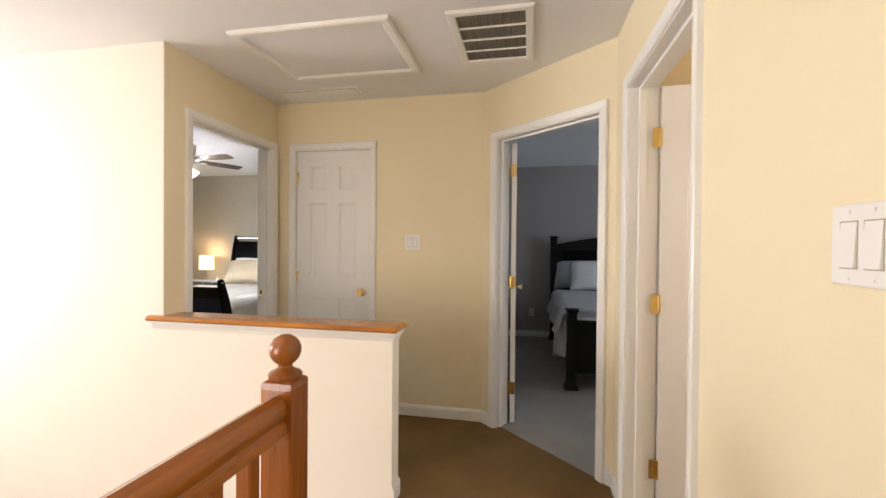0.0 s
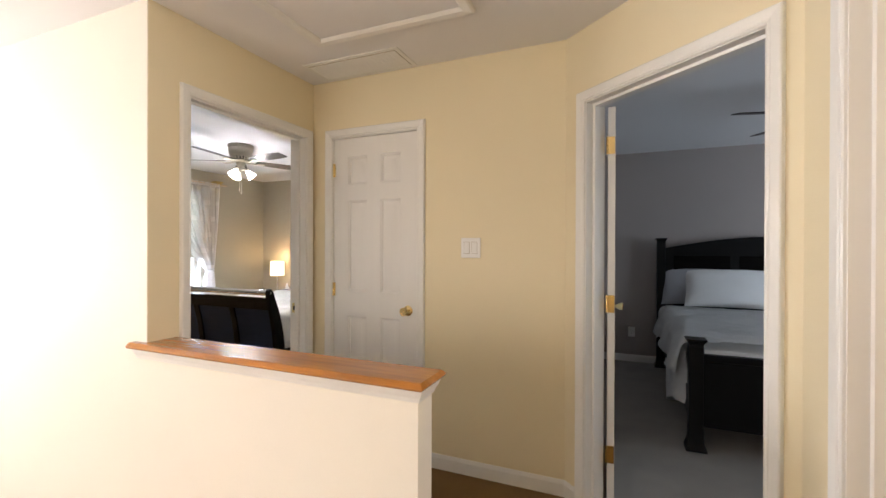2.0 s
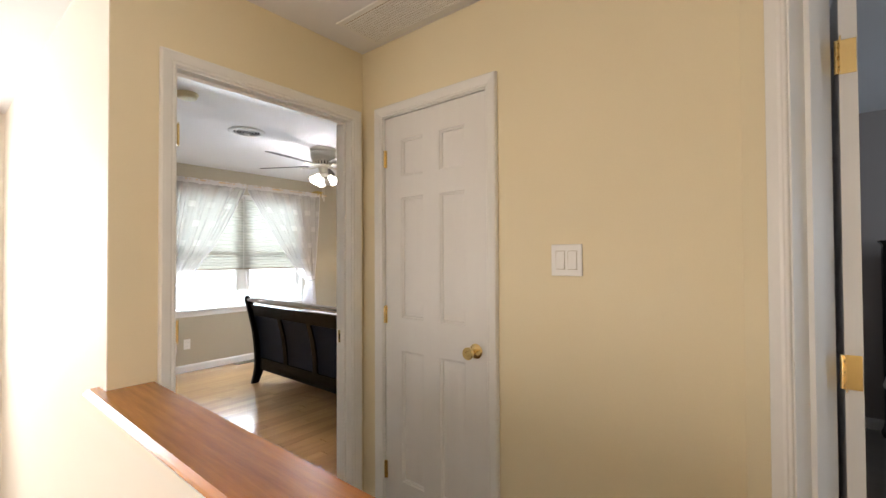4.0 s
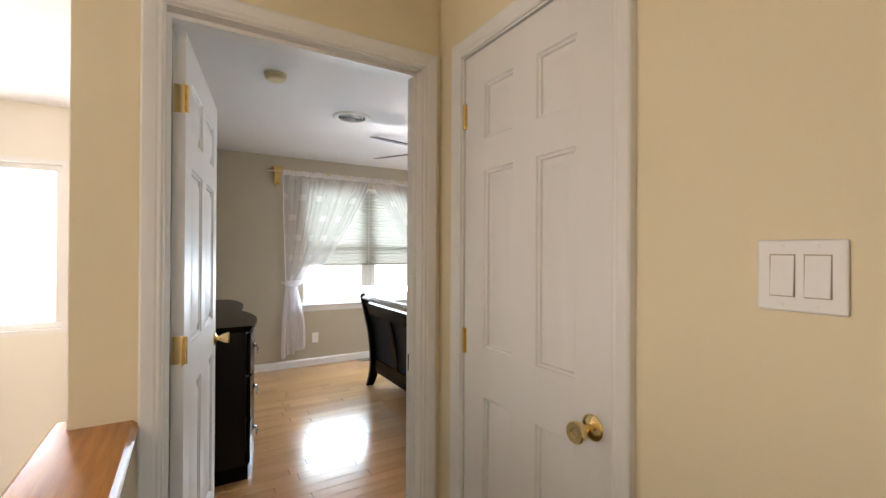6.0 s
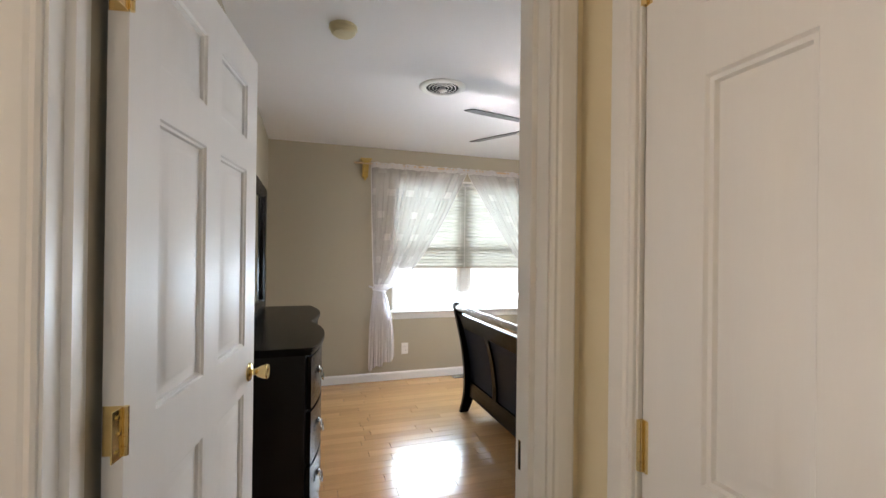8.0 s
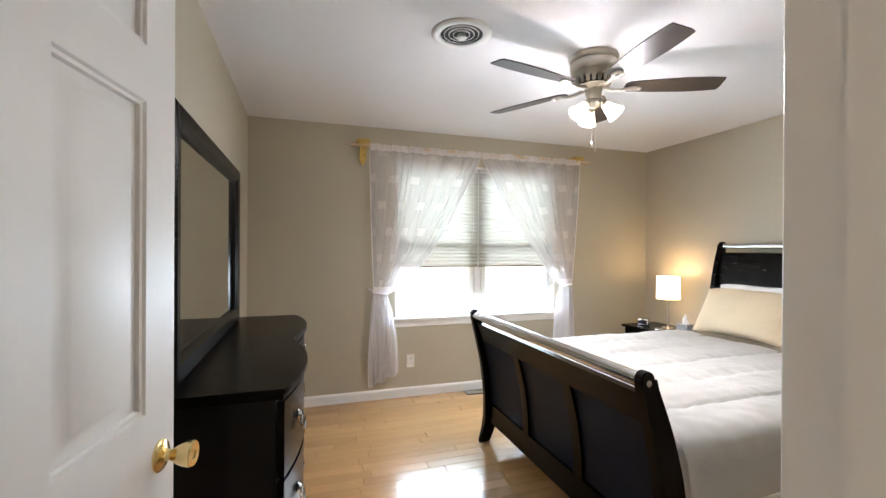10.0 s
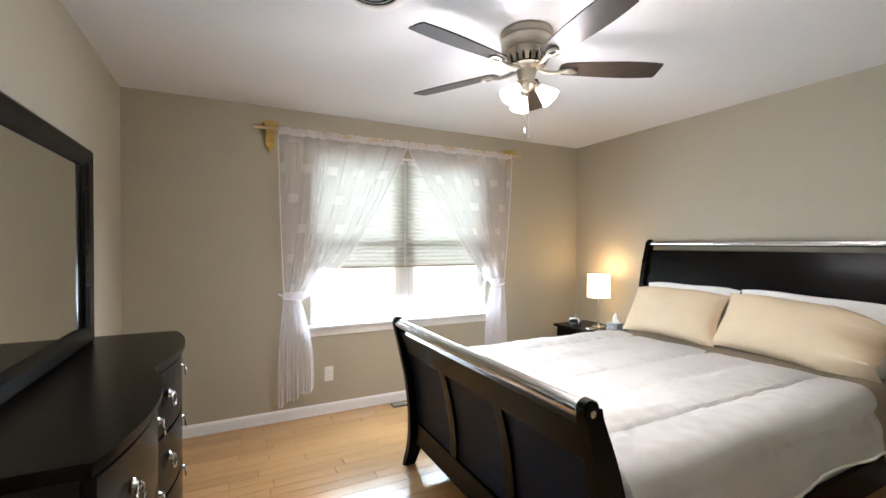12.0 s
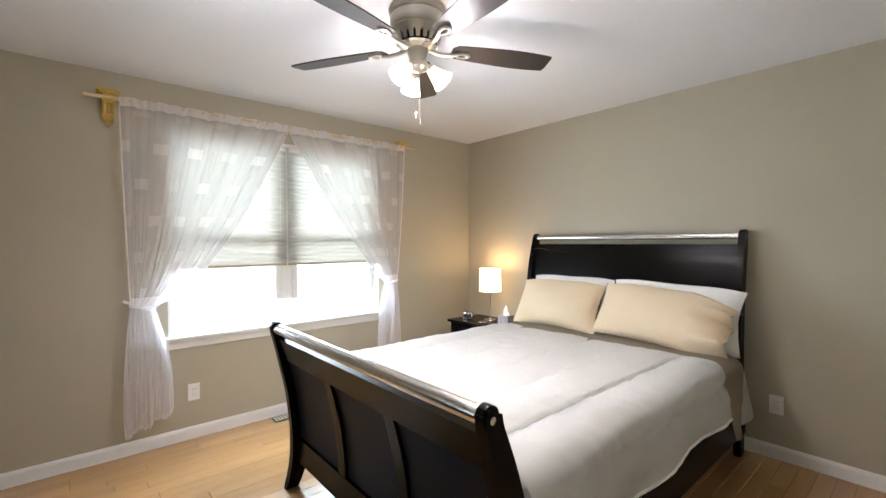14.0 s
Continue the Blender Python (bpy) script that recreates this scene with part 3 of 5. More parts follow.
def curtain(side, top, waist, tail, tie_z, zbot, swag, seed):
    """A sheer tied-back panel; top, waist and tail are its outer and inner edges in y; side -1 is tied towards low y."""
    t = thing("curtain", "sheer white patterned curtain panel tied back beside the window", "curtain", group="curtains")
    nu, nv, ztop = 120, 80, 2.252
    span = abs(top[1] - top[0])
    def fold(u, gather, z):
        """Irregular soft pleats that follow the hang of the cloth."""
        a = noise.noise(Vector((u * 9.0, seed, z * 0.35))) + 0.65 * noise.noise(Vector((u * 21.0, seed + 4.0, z * 0.5)))
        a += 0.35 * noise.noise(Vector((u * 44.0, seed + 9.0, z * 0.8)))
        return a * (0.034 + 0.016 * gather)
    def place(u, z):
        if z > tie_z:
            k = (z - tie_z) / (ztop - tie_z)
            outer = waist[0] + (top[0] - waist[0]) * k ** 0.8
            inner = waist[1] + (top[1] - waist[1]) * k ** swag
            squeeze = 1 - k
            w = u + 0.035 * math.sin(math.pi * u) * noise.noise(Vector((u * 6, seed + 2, 0)))
        else:
            k = (tie_z - z) / (tie_z - zbot)
            flare = 1 - (1 - min(1, k * 1.25)) ** 2.2
            outer = waist[0] + (tail[0] - waist[0]) * flare
            inner = waist[1] + (tail[1] - waist[1]) * flare
            squeeze, w = 1 - 0.45 * flare, u
            z += 0.10 * k * k * u + 0.012 * math.sin(u * 17 + seed) * k
        y = outer + (inner - outer) * w
        x = fold(u, squeeze, z) * (1 - 0.55 * max(0, 1 - abs(z - tie_z) / 0.10))
        head = ztop - z
        if head < 0.056:
            return Vector((XW + 0.097 + 0.45 * x + 0.004 * math.sin(u * 160 + seed), y, z + 0.004 * math.sin(u * 83 + seed) + 0.003 * math.sin(u * 37)))
        return Vector((XW + 0.084 + x, y, z))
    def sheet(z0, z1, n):
        bm = bmesh.new()
        uvl = bm.loops.layers.uv.new("UVMap")
        grid = [[bm.verts.new(place(i / nu, z0 + (z1 - z0) * j / n)) for i in range(nu + 1)] for j in range(n + 1)]
        for j in range(n):
            for i in range(nu):
                f = bm.faces.new((grid[j][i], grid[j][i + 1], grid[j + 1][i + 1], grid[j + 1][i]))
                for lp, (a, b) in zip(f.loops, ((i, j), (i + 1, j), (i + 1, j + 1), (i, j + 1))):
                    lp[uvl].uv = (a / nu * span * 1.15, z0 + (z1 - z0) * b / n)
        return bm
    part("panel", sheet(ztop - 0.055, tie_z + 0.06, nv), VOILE, t, smooth=True)
    part("tail", sheet(tie_z + 0.06, zbot + 0.03, nv // 2), GATHER, t, "gathered lower end below the tieback", True)
    part("rod_pocket", sheet(ztop, ztop - 0.055, 4), HEM, t, "gathered rod pocket", True)
    part("hem", sheet(zbot + 0.03, zbot, 2), HEM, t, smooth=True)
    for u, name in ((1.0, "inner_edge"), (0.0, "outer_edge")):
        line = [place(u, z) for z in np.linspace(ztop - 0.05, zbot + 0.02, 70)]
        part(name, tube(bmesh.new(), line, 0.0045, 6), HEM, t, "rolled seam", True)
    mid, wide = (waist[0] + waist[1]) / 2, abs(waist[1] - waist[0]) / 2 + 0.004
    pts = [(XW + 0.082 + 0.036 * math.sin(a), mid + wide * math.cos(a), tie_z + 0.012 * math.cos(a) * side) for a in np.linspace(0, 6.28, 18)]
    part("tieback", tube(bmesh.new(), pts + [(XW + 0.02, waist[0] + side * 0.02, tie_z + 0.03), (XW + 0.002, waist[0] + side * 0.03, tie_z + 0.035)], 0.009, 8), HEM, t, smooth=True)


curtain(-1, (3.143, 4.205), (3.185, 3.300), (3.143, 3.400), 0.950, 0.135, 0.62, 3.0)
curtain(1, (5.278, 4.165), (5.185, 5.070), (5.225, 4.985), 0.990, 0.160, 0.87, 5.0)


def curtain_bracket(y):
    t = thing("curtain_bracket", "carved gold corbel holding the curtain rod", "curtain bracket", group="curtain brackets")
    prof = [(0.0, 2.100), (0.014, 2.104), (0.024, 2.118), (0.026, 2.136), (0.040, 2.146), (0.047, 2.166), (0.044, 2.182), (0.066, 2.196), (0.080, 2.214), (0.092, 2.232), (0.098, 2.252), (0.0, 2.252)]
    part("corbel", extrude_outline(bmesh.new(), [(XW + a, z) for a, z in prof], "y", y - 0.030, y + 0.030, 0.005), GOLD, t)
    bm = boxed(XW + 0.001, XW + 0.112, y - 0.056, y + 0.056, 2.268, 2.286, bevel=0.005, seg=2)
    box(bm, XW + 0.001, XW + 0.104, y - 0.046, y + 0.046, 2.2525, 2.2675, bevel=0.005)
    part("top_plate", bm, GOLD, t, "stepped gold top moulding")
    bm = bmesh.new()
    for dy in (-0.020, 0, 0.020):
        lathe(bm, [(0, -0.05), (0.008, -0.045), (0.012, -0.01), (0.010, 0.02), (0, 0.03)], 10, pose(XW + 0.060, y + dy, 2.190, 0, 35))
    part("carved_leaf", bm, GOLD, t, smooth=True)
    part("drop_finial", lathe(bmesh.new(), [(0, -0.028), (0.010, -0.020), (0.013, -0.006), (0.018, 0.0), (0.018, 0.012), (0, 0.014)], 12, pose(XW + 0.019, y, 2.098)), GOLD, t, smooth=True)


curtain_bracket(3.092)
curtain_bracket(5.262)
rod = thing("curtain_rod", "thin pale wooden curtain rod above the window", "curtain rod")
part("dowel", tube(bmesh.new(), [(XW + 0.086, 2.975, 2.236), (XW + 0.086, 5.395, 2.236)], 0.010, 12), PINE, rod, smooth=True)

# ---- stair rail and half wall cap ----
cap_l, cap_r, cap_f, cap_b = XB, -0.369, 1.918, 2.116
bm = bmesh.new()
prof = [(0.0, 0.862), (0.008, 0.866), (0.014, 0.874), (0.010, 0.880), (0.004, 0.886), (0.0, 0.890)]
rings = []
for o, z in [(-0.014, 0.862)] + [(p[0] - 0.014, p[1]) for p in prof] + [(-0.022, 0.890)]:
    f, b, r = cap_f - o, cap_b + o, cap_r + o
    rings.append([bm.verts.new((x, y, z)) for x, y in ((cap_l - 0.075, f), (r, f), (r, b), (cap_l, b), (cap_l, 1.962), (cap_l - 0.075, 1.962))])
for a, b in zip(rings, rings[1:]):
    for k in range(6):
        bm.faces.new((a[k], a[(k + 1) % 6], b[(k + 1) % 6], b[k]))
bm.faces.new(rings[0])
bm.faces.new(rings[-1])
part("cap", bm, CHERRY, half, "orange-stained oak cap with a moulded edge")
bm = bmesh.new()
rings = []
for o, z in ((0.0, 0.815), (0.006, 0.818), (0.010, 0.832), (0.018, 0.845), (0.024, 0.861), (0.0, 0.861)):
    f, b, r = 1.962 - o, 2.068 + o, -0.405 + o
    rings.append([bm.verts.new((x, y, z)) for x, y in ((XB - 0.06, f), (r, f), (r, b), (XB, b), (XB, 2.068), (-0.405, 2.068), (-0.405, 1.9619), (XB - 0.06, 1.9619))])
for a, b in zip(rings, rings[1:]):
    for k in range(8):
        bm.faces.new((a[k], a[(k + 1) % 8], b[(k + 1) % 8], b[k]))
part("trim", bm, WHITE, half, "white moulded trim under the cap")

NX, NY = -0.365, 0.945
newel = thing("newel_post", "glossy red-stained newel post with a ball top", "newel post", pose(NX, NY, 0) @ Matrix.Diagonal((1, 1, 1.011, 1)))
bm = boxed(-0.043, 0.043, -0.043, 0.043, 0.0, 0.925, bevel=0.006, seg=2)
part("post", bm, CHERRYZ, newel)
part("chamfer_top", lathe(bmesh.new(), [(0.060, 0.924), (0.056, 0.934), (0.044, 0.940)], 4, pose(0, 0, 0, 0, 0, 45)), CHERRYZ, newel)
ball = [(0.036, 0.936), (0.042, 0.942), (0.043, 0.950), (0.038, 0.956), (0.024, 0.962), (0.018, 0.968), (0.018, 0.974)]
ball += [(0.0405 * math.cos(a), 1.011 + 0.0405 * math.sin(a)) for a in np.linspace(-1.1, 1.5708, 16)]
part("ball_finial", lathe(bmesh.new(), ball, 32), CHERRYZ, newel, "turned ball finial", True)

rail = thing("stair_railing", "red-stained wooden guard rail with square balusters", "railing")
rp = [(a, z + 0.022) for a, z in ((-0.031, 0.80), (-0.031, 0.822), (-0.022, 0.832), (-0.030, 0.845), (-0.031, 0.868), (-0.020, 0.886), (0, 0.893), (0.020, 0.886),
                                  (0.031, 0.868), (0.030, 0.845), (0.022, 0.832), (0.031, 0.822), (0.031, 0.80))]
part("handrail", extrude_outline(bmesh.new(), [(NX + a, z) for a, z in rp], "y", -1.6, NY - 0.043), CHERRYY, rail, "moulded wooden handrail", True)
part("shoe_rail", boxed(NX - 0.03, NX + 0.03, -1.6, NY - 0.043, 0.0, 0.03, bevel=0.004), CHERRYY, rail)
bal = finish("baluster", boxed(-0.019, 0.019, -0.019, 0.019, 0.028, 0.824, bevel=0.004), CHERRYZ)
y = NY - 0.15
while y > -1.55:
    o = new("baluster", bal)
    o.parent, o.location = rail, (NX, y, 0)
    y -= 0.118

# ---- hall ceiling and wall fittings ----
hatch = thing("attic_hatch", "white attic hatch panel in a white wooden frame", "attic hatch")
part("hatch_panel", boxed(-1.27, -0.49, 1.98, 2.55, H - 0.006, H + 0.001), CEIL, hatch)
HX0, HX1, HY0, HY1 = -1.33, -0.43, 1.93, 2.61
bm = bmesh.new()
hp = [(0.0, 0.0), (0.004, -0.016), (0.012, -0.022), (0.045, -0.020), (0.058, -0.010), (0.060, 0.0)]
rings = [[bm.verts.new((x, y, H + z)) for x, y in ((HX0 + a, HY0 + a), (HX1 - a, HY0 + a), (HX1 - a, HY1 - a), (HX0 + a, HY1 - a))] for a, z in hp]
for a, b in zip(rings, rings[1:] + rings[:1]):
    for k in range(4):
        bm.faces.new((a[k], a[(k + 1) % 4], b[(k + 1) % 4], b[k]))
part("frame", bm, WHITE, hatch)

grille = thing("return_air_grille", "white return air grille with a grey filter behind", "air grille")
GX0, GX1, GY0, GY1 = -0.155, 0.27, 1.955, 2.55
bm = bmesh.new()
gp = [(0.0, 0.0), (0.003, -0.012), (0.010, -0.015), (0.040, -0.012), (0.044, 0.0)]
rings = [[bm.verts.new((x, y, H + z)) for x, y in ((GX0 + a, GY0 + a), (GX1 - a, GY0 + a), (GX1 - a, GY1 - a), (GX0 + a, GY1 - a))] for a, z in gp]
for a, b in zip(rings, rings[1:] + rings[:1]):
    for k in range(4):
        bm.faces.new((a[k], a[(k + 1) % 4], b[(k + 1) % 4], b[k]))
part("frame", bm, WHITE, grille)
part("filter", boxed(GX0 + 0.035, GX1 - 0.035, GY0 + 0.035, GY1 - 0.035, H - 0.002, H + 0.001), FILTER, grille, "streaky grey pleated filter")
for k in range(1, 4):
    yy = GY0 + 0.04 + (GY1 - GY0 - 0.08) * k / 4
    part("slat", boxed(GX0 + 0.042, GX1 - 0.042, yy - 0.0055, yy + 0.0055, H - 0.012, H - 0.003, bevel=0.002), WHITE, grille)
for k in range(34):
    xx = GX0 + 0.05 + k * (GX1 - GX0 - 0.1) / 33
    part("fin", boxed(xx - 0.0016, xx + 0.0016, GY0 + 0.045, GY1 - 0.045, H - 0.0055, H - 0.0025), FILTER, grille)

reg = thing("supply_register", "flat white louvred ceiling register", "air register")
part("frame", boxed(-1.60, -0.945, 2.78, 3.04, H - 0.007, H, bevel=0.003), WHITE, reg)
part("louvre_backing", boxed(-1.573, -0.972, 2.807, 3.013, H - 0.0085, H - 0.0069), SHEET, reg)
for j in range(14):
    yy = 2.810 + j * 0.0145
    part("louvre", boxed(-1.572, -0.973, yy, yy + 0.0115, H - 0.0115, H - 0.0084, bevel=0.001), WHITE, reg)


def plate(name, label, cat, m, gangs, kind_of, group=""):
    """A cover plate on a wall: m takes (u, proud, z) to the world, its middle at the origin."""
    t = thing(name, label, cat, m, group)
    w = {1: 0.072, 2: 0.118, 3: 0.165}[gangs]
    part("cover_plate", boxed(-w / 2, w / 2, 0, 0.006, -0.058, 0.058, bevel=0.0035, seg=2), PLASTIC, t)
    for g in range(gangs):
        u = (g - (gangs - 1) / 2) * 0.046
        if kind_of == "rocker":
            part("rocker_bezel", boxed(u - 0.0175, u + 0.0175, 0.0058, 0.0066, -0.0345, 0.0345), SHEET, t)
            bm = extrude_outline(bmesh.new(), [(0.004, -0.0325), (0.0105, -0.0325), (0.0085, 0.0), (0.0068, 0.0325), (0.004, 0.0325)], "x", u - 0.0158, u + 0.0158)
            part("rocker", bm, PLASTIC, t)
            for z in (-0.048, 0.048):
                part("screw", lathe(bmesh.new(), [(0.003, 0.0), (0.003, 0.0012), (0, 0.0016)], 8, pose(u, 0.0058, z, -90)), PLASTIC, t)
        else:
            for z in (-0.02, 0.02):
                o = part("receptacle", boxed(u - 0.0165, u + 0.0165, 0.0055, 0.0085, z - 0.014, z + 0.014, bevel=0.003), PLASTIC, t)
                for du in (-0.0062, 0.0062):
                    part("slot", boxed(u + du - 0.0012, u + du + 0.0012, 0.0084, 0.0088, z - 0.003, z + 0.006), DARK, o)
            part("screw", lathe(bmesh.new(), [(0.003, 0.0), (0.003, 0.0012), (0, 0.0016)], 8, pose(u, 0.0058, 0, -90)), NICKEL, t)
    return t


def on_wall(frame_m, p, z):
    """A pose on a wall at the world point p = (x, y), in that wall's frame."""
    u = (frame_m.inverted() @ Vector((*p, 0))).x
    return frame_m @ Matrix.Translation((u, 0.0, z))


FWIN = wall_frame((XW, YH), (XW, YF))
FHEAD = wall_frame((XE, YH), (XW, YH))
FGREY = wall_frame((3.6, 6.15), (-0.06, 6.15))
plate("light_switch", "white double rocker switch on the yellow wall", "light switch", on_wall(FC, (-0.610, YC), 1.316), 2, "rocker")
plate("light_switch", "white triple rocker switch plate beside the side doorway", "light switch", on_wall(FR, (XR, 0.611), 1.303), 3, "rocker")
plate("wall_outlet", "white duplex outlet under the bedroom window", "outlet", on_wall(FWIN, (XW, 3.535), 0.322), 1, "outlet", "wall outlets")
plate("wall_outlet", "white duplex outlet beside the bed", "outlet", on_wall(FHEAD, (-2.695, YH), 0.335), 1, "outlet", "wall outlets")
plate("wall_outlet", "white duplex outlet on the grey wall", "outlet", on_wall(FGREY, (0.30, 6.15), 0.35), 1, "outlet", "wall outlets")

# ---- bedroom ceiling and floor fittings ----
vent = thing("ceiling_diffuser", "round white ceiling diffuser with the duct's shade painted dark", "air vent", pose(-3.62, 3.352, H))
part("outer_ring", lathe(bmesh.new(), [(0.150, 0.0), (0.150, -0.004), (0.138, -0.012), (0.112, -0.012), (0.106, -0.008), (0.106, -0.0005)], 40), WHITE, vent, smooth=True)
# flat black disc painted as the shaded hollow behind the rings
part("duct_shade", lathe(bmesh.new(), [(0.107, -0.0022), (0.0, -0.0022)], 32), DARK, vent)
for r in (0.085, 0.062, 0.040):
    part("ring", lathe(bmesh.new(), [(r + 0.004, -0.003), (r + 0.0015, -0.008), (r - 0.001, -0.0085), (r + 0.001, -0.003)], 36), WHITE, vent, smooth=True)
part("centre_disc", lathe(bmesh.new(), [(0.020, -0.006), (0.026, -0.022), (0.020, -0.027), (0.0, -0.029)], 24), WHITE, vent, smooth=True)

smoke = thing("smoke_detector", "round yellowed white smoke detector on the ceiling", "smoke detector", pose(-3.065, 2.680, H))
AGED = material("yellowed_plastic", (0.66, 0.58, 0.36), 0.45, vary=0.05)
part("base", lathe(bmesh.new(), [(0.066, 0), (0.066, -0.010), (0.060, -0.012)], 28), AGED, smoke, smooth=True)
part("cover", lathe(bmesh.new(), [(0.060, -0.011), (0.057, -0.028), (0.048, -0.036), (0.020, -0.039), (0.0, -0.039)], 28), AGED, smoke, smooth=True)

fv = thing("floor_register", "brown metal floor register below the window", "air register", pose(-5.335, 4.195, 0))
part("frame", boxed(-0.055, 0.055, -0.15, 0.15, 0.0, 0.005, bevel=0.002), BLACKW, fv)
for k in range(12):
    part("slot", boxed(-0.04, 0.04, -0.135 + k * 0.023, -0.122 + k * 0.023, 0.0048, 0.0062), SHEET, fv)


def ceiling_fan(at, phase, lit=True):
    t = thing("ceiling_fan", "brushed nickel ceiling fan with five dark blades and glass lights", "ceiling fan", at)
    part("motor_housing", lathe(bmesh.new(), [(0.128, 0.0), (0.132, -0.012), (0.128, -0.030), (0.122, -0.036), (0.126, -0.044), (0.123, -0.085), (0.116, -0.094), (0.120, -0.100), (0.104, -0.128), (0.0, -0.130)], 40), NICKEL, t, smooth=True)
    bm = bmesh.new()
    for k in range(20):
        a = 2 * math.pi * k / 20
        m = pose(0.099 * math.cos(a), 0.099 * math.sin(a), -0.142, 0, 0, math.degrees(a)) @ pose(0, 0, 0, 0, 20)
        w0, w1 = 0.012, 0.008
        vs = [bm.verts.new(m @ Vector(p)) for p in ((-0.004, -w0, 0.020), (-0.004, w0, 0.020), (-0.004, w1, -0.018), (-0.004, -w1, -0.018), (0.004, -w0, 0.020), (0.004, w0, 0.020), (0.004, w1, -0.018), (0.004, -w1, -0.018))]
        for q in ((0, 1, 2, 3), (4, 5, 6, 7), (0, 1, 5, 4), (1, 2, 6, 5), (2, 3, 7, 6), (3, 0, 4, 7)):
            bm.faces.new([vs[i] for i in q])
    part("vent_ring", bm, NICKEL, t)
    part("vent_core", lathe(bmesh.new(), [(0.094, -0.126), (0.088, -0.162), (0.0, -0.162)], 28), DARK, t)
    part("flywheel", lathe(bmesh.new(), [(0.086, -0.160), (0.088, -0.166), (0.070, -0.176), (0.050, -0.180), (0.046, -0.200), (0.040, -0.225), (0.030, -0.240), (0.0, -0.242)], 32), NICKEL, t, smooth=True)
    for k in range(5):
        a = phase + 72 * k
        m = pose(0, 0, -0.176, 0, 0, a)
        arm = bmesh.new()
        tube(arm, [m @ Vector(p) for p in ((0.055, 0.0, 0.0), (0.10, 0.004, -0.012), (0.15, 0.0, -0.014), (0.19, -0.004, -0.006))], [0.012, 0.010, 0.010, 0.009], 10)
        loop = [m @ Vector((0.218 + 0.030 * math.cos(q), 0.019 * math.sin(q), -0.006)) for q in np.linspace(math.pi, 3 * math.pi, 20)]
        tube(arm, loop, 0.008, 8)
        part("blade_arm", arm, NICKEL, t, "curved nickel blade arm", True)
        bm = bmesh.new()
        xs = np.linspace(0.165, 0.665, 22)
        half_w = [0.044 + 0.022 * math.sin(min(1, (x - 0.165) / 0.36) * math.pi / 2) - (0.010 * max(0, (x - 0.5) / 0.165) ** 2) for x in xs]
        half_w[0] *= 0.6
        out = [(x, w) for x, w in zip(xs, half_w)] + [(0.672, half_w[-1] * 0.55), (0.668, -half_w[-1] * 0.85)] + [(x, -w) for x, w in zip(xs[::-1], half_w[::-1])]
        extrude_outline(bm, out, "z", -0.003, 0.003)
        bmesh.ops.transform(bm, matrix=m @ pose(0, 0, 0.006, -11), verts=bm.verts)
        part("blade", bm, BLADE, t, "dark walnut fan blade")
    part("switch_cup", lathe(bmesh.new(), [(0.030, -0.238), (0.044, -0.246), (0.044, -0.262), (0.030, -0.278), (0.010, -0.286), (0.0, -0.287)], 28), NICKEL, t, smooth=True)
    for k in range(3):
        a = phase + 70 + 120 * k
        m = pose(0, 0, -0.258, 0, 0, a) @ pose(0.043, 0, 0.004, 0, 137)
        part("light_arm", lathe(bmesh.new(), [(0.011, -0.02), (0.011, 0.016), (0.022, 0.020), (0.024, 0.036), (0.0, 0.037)], 18, m), NICKEL, t, smooth=True)
        part("glass_shade", lathe(bmesh.new(), [(0.023, 0.032), (0.026, 0.045), (0.033, 0.066), (0.041, 0.092), (0.050, 0.112), (0.047, 0.112), (0.038, 0.091), (0.030, 0.066), (0.024, 0.045)], 28, m), BULB if lit else COTTON, t, "lit white frosted glass shade" if lit else "white frosted glass shade", True)
        if lit:
            p = at @ m @ Vector((0, 0, 0.15))
            point_lamp("fan_light", p, 9.5, (1.0, 0.95, 1.0), 0.035)
            down = at @ m @ Vector((0, 0, 0.135)) + Vector((0.15 * math.cos(radians(a)), 0.15 * math.sin(radians(a)), -1))
            area_lamp("fan_light_mouth", at @ m @ Vector((0, 0, 0.135)), down, 0.09, 0.09, 6.5, (1.0, 0.955, 0.96), 150)
    for dx, ln in ((0.014, 0.215), (-0.014, 0.180)):
        o = part("pull_chain", tube(bmesh.new(), [(dx, 0, -0.282), (dx, 0, -0.282 - ln)], 0.0016, 6), NICKEL, t)
        part("pull_knob", lathe(bmesh.new(), [(0, 0), (0.004, -0.004), (0.0055, -0.018), (0.004, -0.03), (0, -0.032)], 10, pose(dx, 0, -0.282 - ln)), NICKEL, o, smooth=True)
    return t


ceiling_fan(pose(-3.628, 4.14, H), math.degrees(3.66))

# ---- bedroom furniture ----
BX0, BX1 = -4.40, -2.80
BC = (BX0 + BX1) / 2


def curve_at(pts, z):
    return float(np.interp(z, [p[0] for p in pts], [p[1] for p in pts]))


def smooth_pts(pts, n=28):
    """A smooth curve through (z, o) points."""
    zs = np.linspace(pts[0][0], pts[-1][0], n)
    k = [float(np.interp(z, [p[0] for p in pts], [p[1] for p in pts])) for z in zs]
    for _ in range(3):
        k = [k[0]] + [(k[i - 1] + 2 * k[i] + k[i + 1]) / 4 for i in range(1, n - 1)] + [k[-1]]
    return list(zip(zs, k))


